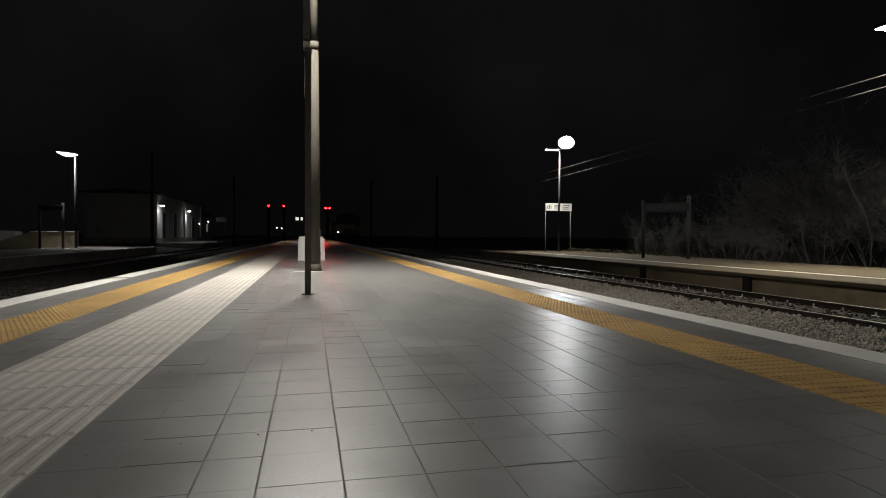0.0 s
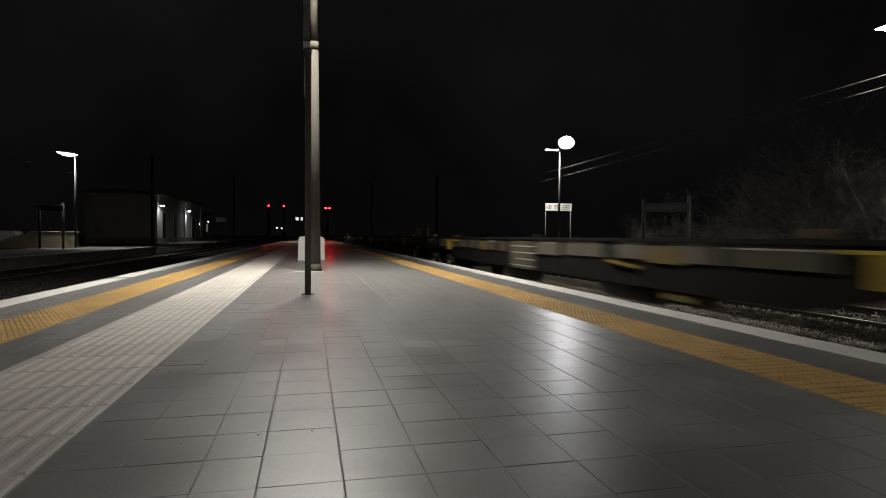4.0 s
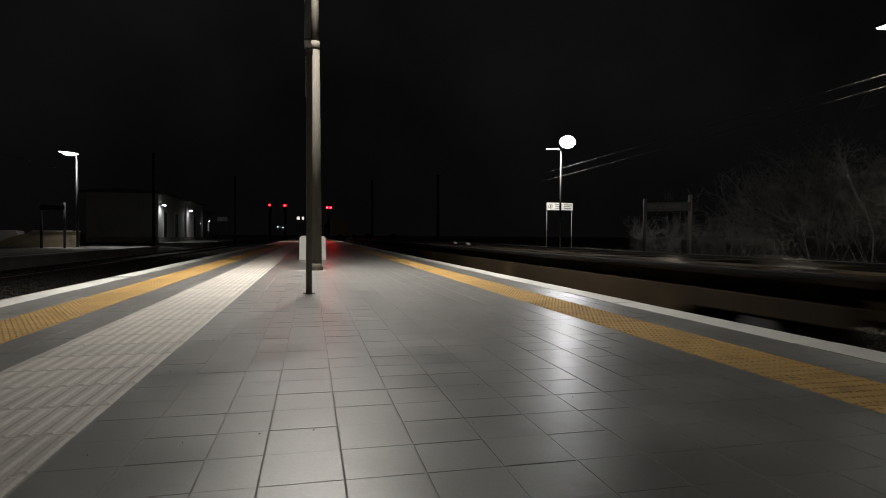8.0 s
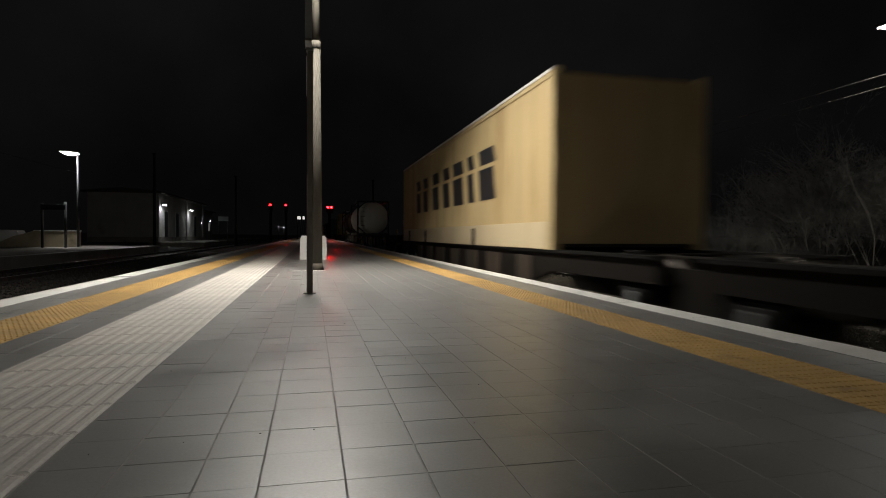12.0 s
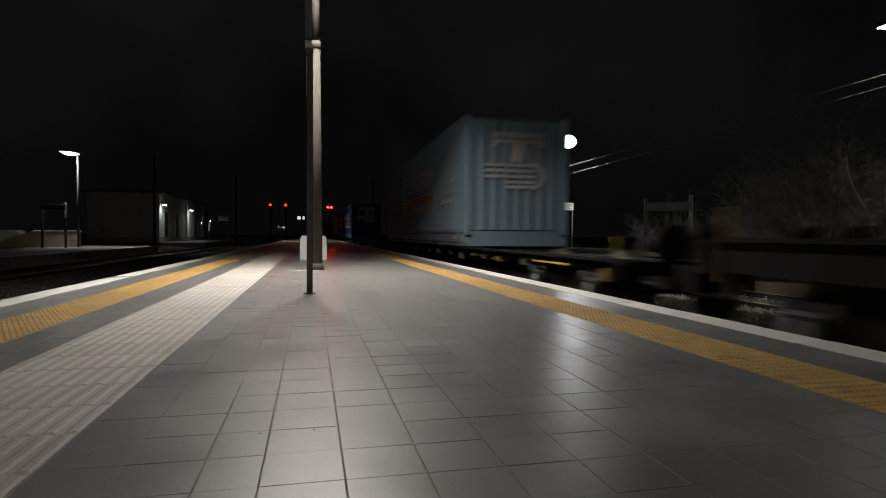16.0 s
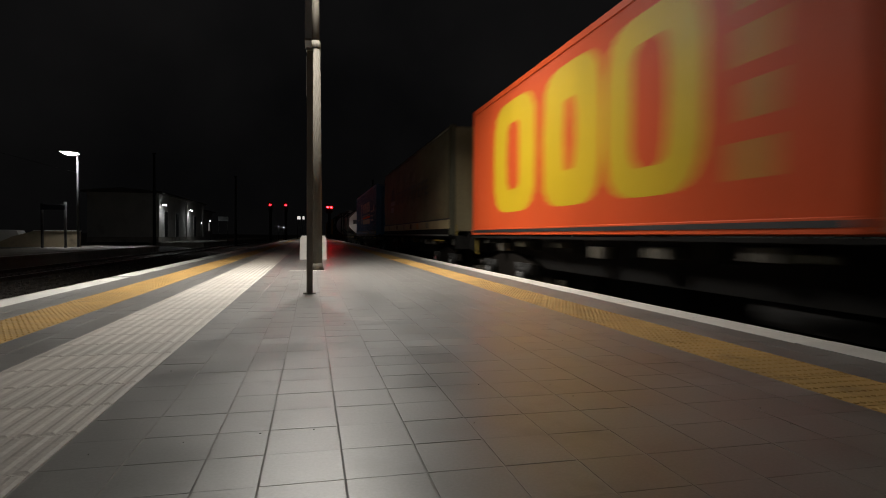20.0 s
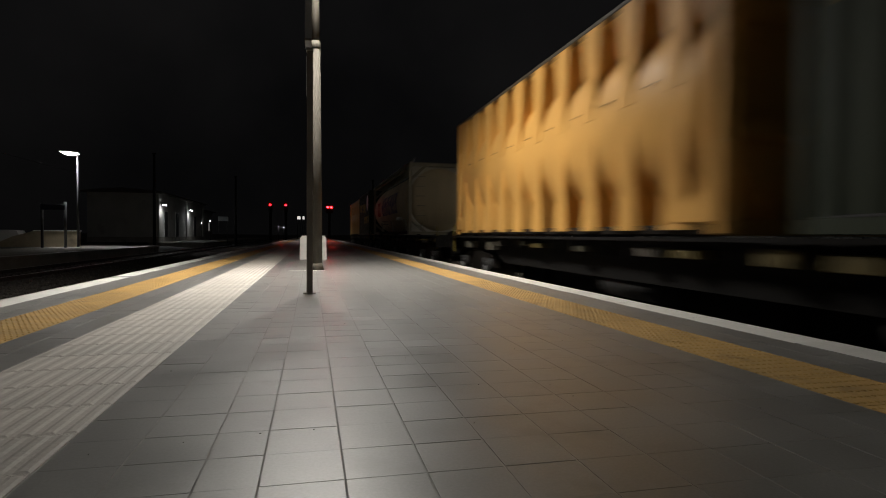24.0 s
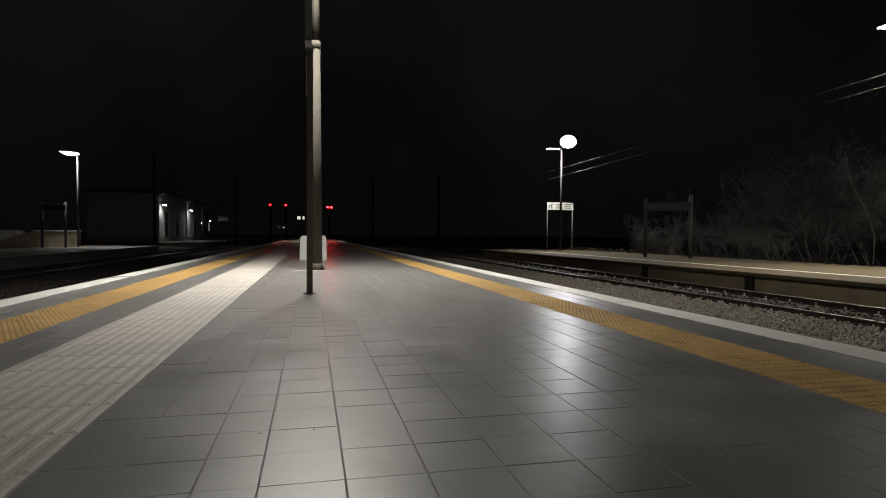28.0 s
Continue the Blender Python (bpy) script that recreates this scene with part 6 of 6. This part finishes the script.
for s, mt, lb in ((371.1, "greyblue", "grey-blue swap body with a haulier's pale emblem and stripes"), (408.7, "blue", "deep blue swap body with a haulier's pale emblem and stripes"),
                  (423.1, "blue", "deep blue swap body with a haulier's pale emblem and stripes"), (479.0, "lightblue", "light blue swap body with a haulier's pale emblem and stripes")):
    run = 13.38 if s < 400 else 13.6
    ob = box_container(s, run, 2.72, T[mt], lb, 1.155, 2.5, "fine", "folds", name="swap_body", category="swap body", rail_h=0.14)
    under_frame(ob, run, T[mt], *{371.1: (-0.255, (3.0, 9.0), ((0.75, 1.05, 0.16, 0.23, "mark_yellow"), (11.2, 11.7, 0.14, 0.24, "mark_yellow"))),
                                   408.7: (-0.255, (3.85, 5.4, 7.5, 10.2), ((0.35, 1.0, 0.12, 0.25, "mark_yellow"), (6.12, 6.95, 0.14, 0.25, "mark_yellow"), (3.8, 4.45, 0.10, 0.26, "scrawl_dun"), (8.8, 9.4, 0.10, 0.26, "scrawl_dun"), (8.8, 9.4, 0.10, 0.16, "mark_yellow"))),
                                   423.1: (-0.255, (4.2, 8.6), ((0.93, 1.50, 0.11, 0.25, "mark_yellow"), (3.9, 4.62, 0.11, 0.25, "mark_yellow"), (4.5, 4.75, 0.11, 0.26, "scrawl_dun"), (10.9, 11.5, 0.12, 0.25, "mark_yellow"))),
                                   479.0: (-0.075, (4.2, 5.6, 7.0, 9.8), ((1.6, 2.05, 0.19, 0.26, "mark_grey"), (5.1, 6.05, 0.18, 0.26, "mark_white"), (6.8, 7.4, 0.18, 0.25, "mark_grey"), (0.1, 0.5, 0.12, 0.26, "mark_ochre"), (3.9, 4.5, 0.06, 0.27, "scrawl_dun")))}[s])
    if s > 470:
        part("yellow_patch", box(B(), -1.2725, -1.2690, 1.15, 1.49, -0.07, -0.012), T["mark_yellow"], ob)
        mark(ob, -1.251, 1.0, 1.4, 1.34, 1.62, T["mark_white"], "pale_patch")
    haulier_marks(ob, run, 2.5, *{371.1: (0.48, 4.25), 408.7: (-1.4, 5.3), 423.1: (0.35, 4.6), 479.0: (0.2, 4.75)}[s])

bulk_container(441.6, T["pale_cream"], "cream ribbed bulk container with a ladder end")
red_box = box_container(450.9, 9.1, 2.62, T["orange"], "orange-red corrugated container with huge yellow shapes", 1.155, 2.5, "fine", rail=T["orange"])
part("dark_sill_line", box(B(), -1.258, -1.2515, 0.1, 9.0, 0.05, 0.1), M["black"], red_box)


def rounded_block(root, y0, y1, z0, z1, hole, mat):
    """A plain rounded block with an upright slot in it, painted over the folds."""
    cy, cz, hy, hz = (y0 + y1) / 2, (z0 + z1) / 2, (y1 - y0) / 2, (z1 - z0) / 2

    def reach(y, ky, kz):
        return kz * max(0.0, 1 - abs((y - cy) / ky) ** 4) ** 0.25

    side_w, mid_w = hy * hole, hz * (hole + 0.30)
    full = lambda y: [(cz - reach(y, hy, hz), cz + reach(y, hy, hz))]
    slot = lambda y: [(cz - reach(y, hy, hz), cz - reach(y, side_w, mid_w)), (cz + reach(y, side_w, mid_w), cz + reach(y, hy, hz))]
    for a, b, spans in ((y0, cy - side_w, full), (cy - side_w, cy + side_w, slot), (cy + side_w, y1, full)):
        painted(root, 9.1, a, b, spans, mat, "yellow_shape", "huge yellow painted shape")


for a, b, h in ((5.6, 7.68, 0.30), (3.5, 5.32, 0.20), (1.62, 3.4, 0.38)):
    rounded_block(red_box, a, b, 0.40, 2.34, h, T["letter"])
for z, wd in ((2.0, 0.42), (1.55, 0.5), (1.1, 0.42), (0.62, 0.55)):
    painted(red_box, 9.1, 0.78, 0.78 + wd, lambda y, z=z: [(z - 0.17, z + 0.14)], T["letter_faded"], "faded_block")

cur = box_container(462.1, 13.2, 2.75, T["curtain"], "grey curtain-sided trailer body with a dark streaked cover", 1.155, 2.5, "smooth", "flat", rail=T["wagon_olive"], name="curtain_trailer", category="trailer", rail_h=0.30)
bm = B()
sheet = [[bm.verts.new((-1.262 - 0.035 * noise.noise((i * 0.16, j * 0.55, 3.0)) - 0.022 * noise.noise((i * 0.45 + j * 0.3, j * 0.9, 9.0)), 0.12 + i * 12.96 / 110, 0.42 + j * 2.20 / 18)) for j in range(19)] for i in range(111)]
for a, b in zip(sheet, sheet[1:]):
    for j in range(18):
        bm.faces.new((a[j], a[j + 1], b[j + 1], b[j])).smooth = True
part("curtain", bm, T["curtain"], cur, "sagging, wrinkled grey side curtain")
a = 4.4
for k, wd in enumerate((0.38, 0.34, 0.36, 0.38, 0.14, 0.38, 0.34, 0.40, 0.34, 0.38, 0.40)):
    mark(cur, -1.305, 13.2 - a - 0.12, 13.2 - a, 1.18, 1.64, T["letter_dim"], "dark_block", -0.06)
    for z in (1.18, 1.37, 1.56)[k % 2:]:
        mark(cur, -1.306, 13.2 - a - wd, 13.2 - a - 0.10, z, z + 0.09, T["letter_dim"], "dark_block", -0.01)
    a += wd + 0.24
mark(cur, -1.309, 13.2 - 3.5, 13.2 - 2.7, 0.92, 1.12, T["mark_white"], "pale_bar", 0.0)
mark(cur, -1.309, 13.2 - 3.9, 13.2 - 2.65, 1.20, 1.36, T["mark_white"], "pale_bar", 0.0)
part("dark_dome", prism(B(), [(13.2 - 3.25 + 0.6 * math.cos(k * 0.35), 1.40 + 0.5 * math.sin(k * 0.35)) for k in range(10)], "x", -1.309, -1.304), T["graffiti"], cur)
part("lower_skirt", box(B(), -1.266, -1.251, 0.1, 13.1, 0.02, 0.155), T["wagon_shaded"], cur)
part("roof_ridge", box(B(), -1.268, -1.252, 0.1, 13.1, 2.66, 2.69), T["mark_beige"], cur)
part("pale_rail", box(B(), -1.27, -1.251, 0.1, 13.1, 0.16, 0.385), T["rail_tan"], cur, "pale beige lower rail")
for y, wd, mt in ((2.6, 0.5, "scrawl_dun"), (4.3, 0.3, "dull_orange"), (5.6, 0.25, "wagon_brown"), (7.2, 0.2, "scrawl_dun"), (8.9, 0.22, "wagon_brown"), (11.3, 0.15, "panel")):
    mark(cur, -1.271, y, y + wd, 0.19, 0.36, T[mt], "rail_patch")
part("pale_edge", box(B(), -1.262, -1.2525, 0.1, 13.1, -0.02, 0.005), T["mark_white"], cur)
part("dark_rail", box(B(), -1.275, -1.252, 0.1, 13.1, 0.386, 0.425), M["black"], cur)

end_tank = tank_container(505.0, 7.0, M["dark_steel"], T["tank_dark"], "white tank container with an eight-sided end plate", 2.3, 2.4)
pts = [(1.10 * math.cos(radians(22.5 + 45 * k)), 1.2 + 1.10 * math.sin(radians(22.5 + 45 * k))) for k in range(8)]
part("end_plate", prism(B(), pts, "y", -0.03, 0.0), M["white"], end_tank, "eight-sided white end plate")
part("end_mark", box(B(), -0.65, -0.2, -0.036, -0.031, 1.05, 1.45), M["black"], end_tank)
part("end_mark", box(B(), -0.12, 0.7, -0.036, -0.031, 1.15, 1.35), M["black"], end_tank)

steel_tank = tank_container(517.4, 13.2, M["dark_steel"], T["tank_silver"], "long polished steel tank with a dark frame", 2.45, 2.6)
for s, mt in ((534.0, "green"), (572.5, "green")):
    g = box_container(s, 7.05, 2.66, T[mt], "dark green corrugated container with yellow blocks and a pale disc", 1.155, 2.5, "corrugated")
    part("pale_disc", lathe(B(), [(-1.248, 0.48), (-1.2435, 0.48)], (0, 1.22, 1.97), "x", 28), M["white"], g, "pale round emblem")
    rnd = random.Random(4)
    for a, b, z0, z1 in ((2.5, 6.75, 1.38, 1.96), (0.35, 3.55, 0.70, 1.16)):
        y = a
        while y < b - 0.2:
            wd = rnd.uniform(0.24, 0.44)
            lift = 0.035 * (y - a) if a > 2 else 0.0
            lo, hi = z0 + lift + rnd.uniform(0, 0.05), z1 + lift - rnd.uniform(0, 0.05)
            mid = (lo + hi) / 2 + rnd.uniform(-0.08, 0.08)
            cut = rnd.choice((0, 1, 2))
            painted(g, 7.05, y, y + wd * 0.4, lambda q, lo=lo, hi=hi: [(lo, hi)], T["mark_ochre"], "yellow_block", pitch=0.28, depth=0.036)
            painted(g, 7.05, y + wd * 0.4, y + wd, lambda q, lo=lo, hi=hi, mid=mid, cut=cut: ([(lo, mid - 0.05), (mid + 0.05, hi)], [(lo, lo + 0.14), (mid, hi)], [(mid - 0.1, hi)])[cut], T["mark_ochre"], "yellow_block", pitch=0.28, depth=0.036)
            y += wd + 0.09
    part("lower_gap", box(B(), -1.2535, -1.2505, 0.3, 6.8, 0.115, 0.135), M["black"], g)
bulk_container(541.9, T["bulk_orange"], "ochre ribbed bulk container, weathered")
long_tank = tank_container(558.2, 11.9, T["mark_beige"], T["tank_cream"], "long cream tank container with blue and red painted blocks", 2.44, 2.6)
part("end_panel", box(B(), -1.12, 1.12, 0.42, 0.46, 0.1, 2.5), T["tank_white"], long_tank)
for x0, x1, z0, z1 in ((-0.05, 0.38, 1.12, 1.2), (0.1, 0.42, 1.28, 1.5), (-0.15, 0.15, 0.92, 1.0)):
    part("end_mark", box(B(), x0, x1, 0.405, 0.418, z0, z1), T["mark_red"], long_tank)
a = 7.95
for k, wd in enumerate((0.56, 0.18, 0.70, 0.20, 0.60, 0.62, 0.56, 0.6)):
    wrapped_mark(long_tank, a - wd, a, 0.90, 1.74, 1.236, 1.3, T["mark_blue"], "blue_block")
    if wd > 0.3:
        z0 = (1.42, 1.02, 0.96)[k % 3]
        wrapped_mark(long_tank, a - wd * 0.62, a - wd * 0.34, z0, z0 + 0.30, 1.243, 1.3, T["tank_cream"], "blue_block_eye")
        wrapped_mark(long_tank, a - wd * (0.95, 0.4)[k % 2], a - wd * (0.62, 0.05)[k % 2], 2.56 - z0 - 0.1, 2.56 - z0 + 0.08, 1.243, 1.3, T["tank_cream"], "blue_block_eye")
    a -= wd + 0.12
for y in (9.85, 9.28):
    wrapped_mark(long_tank, y - 0.49, y, 0.92, 1.62, 1.236, 1.3, T["mark_red"], "red_block")
    wrapped_mark(long_tank, y - 0.34, y - 0.14, 1.10, 1.44, 1.243, 1.3, T["tank_cream"], "red_block_eye")
for c0, c1, z1 in ((8.75, 8.15, 0.58), (5.3, 4.5, 0.62), (1.5, 0.8, 0.60)):
    part("saddle_leg", prism(B(), [(c0 - 0.04, z1), (c0 + 0.04, z1), (c1 + 0.06, 0.13), (c1 - 0.06, 0.13)], "x", -1.17, -1.10), T["mark_beige"], long_tank, "pale slanting saddle leg")
part("top_walkway", box(B(), -1.12, -0.62, 1.5, 11.7, 2.50, 2.52), T["wagon_olive"], long_tank, "grimy walkway along the top")
part("walkway_edge", box(B(), -1.14, -1.10, 1.5, 11.7, 2.43, 2.53), T["tank_cream"], long_tank, "dirty cream walkway edge")
for k in range(20):
    part("walkway_bearer", box(B(), -1.10, -0.62, 1.6 + k * 0.52, 1.68 + k * 0.52, 2.42, 2.50), T["mark_beige"], long_tank)
part("ladder_step", box(B(), -1.24, -1.0, 7.3, 8.1, 0.48, 0.52, 0.006), T["mark_beige"], long_tank)
part("ladder_step", box(B(), -1.24, -1.0, 7.35, 8.05, 0.62, 0.66, 0.006), T["mark_beige"], long_tank)
part("valve_box", box(B(), -1.16, -0.95, 2.7, 3.6, 0.60, 0.72, 0.02), T["tank_white"], long_tank, "pale valve box")
part("lower_dark_band", box(B(), -1.235, -1.221, 0.3, 9.0, 0.02, 0.14), T["wagon"], long_tank, "near-black lower rail cover")
bm = B()
for k in range(24):
    bar(bm, (-1.05, 0.2 + k * 0.5, 2.6), (-0.95, 0.2 + k * 0.5, 2.8), 0.015, 0.015, 6)
bar(bm, (-0.95, 0.2, 2.8), (-0.95, 11.7, 2.8), 0.02, 0.02, 6)
part("roof_rail", bm, M["galv"], long_tank)
bulk_container(580.2, T["tan"], "cream ribbed bulk container at the train's end")
tl = rolling(thing("tail_lamp", pose(TRACK_X, 650, RAIL_Z), "red tail lamp on the last wagon", "tail lamp"), 590.05)
part("lamp_case", box(B(), -1.12, -0.92, -0.02, 0.1, 1.12, 1.42, 0.02), M["dark_steel"], tl)
part("red_lens", bar(B(), (-1.02, 0.1, 1.27), (-1.02, 0.13, 1.27), 0.08, 0.08, 16), M["tail"], tl)


def motions():
    for ob, s in TRAIN:
        z = ob.location.z
        walk(ob, [(t, pose(TRACK_X, s - SPEED * t, z)) for t in (0.0, 4.0, 8.0, 12.0, 16.0, 20.0, 24.0, 28.0)])


motions()
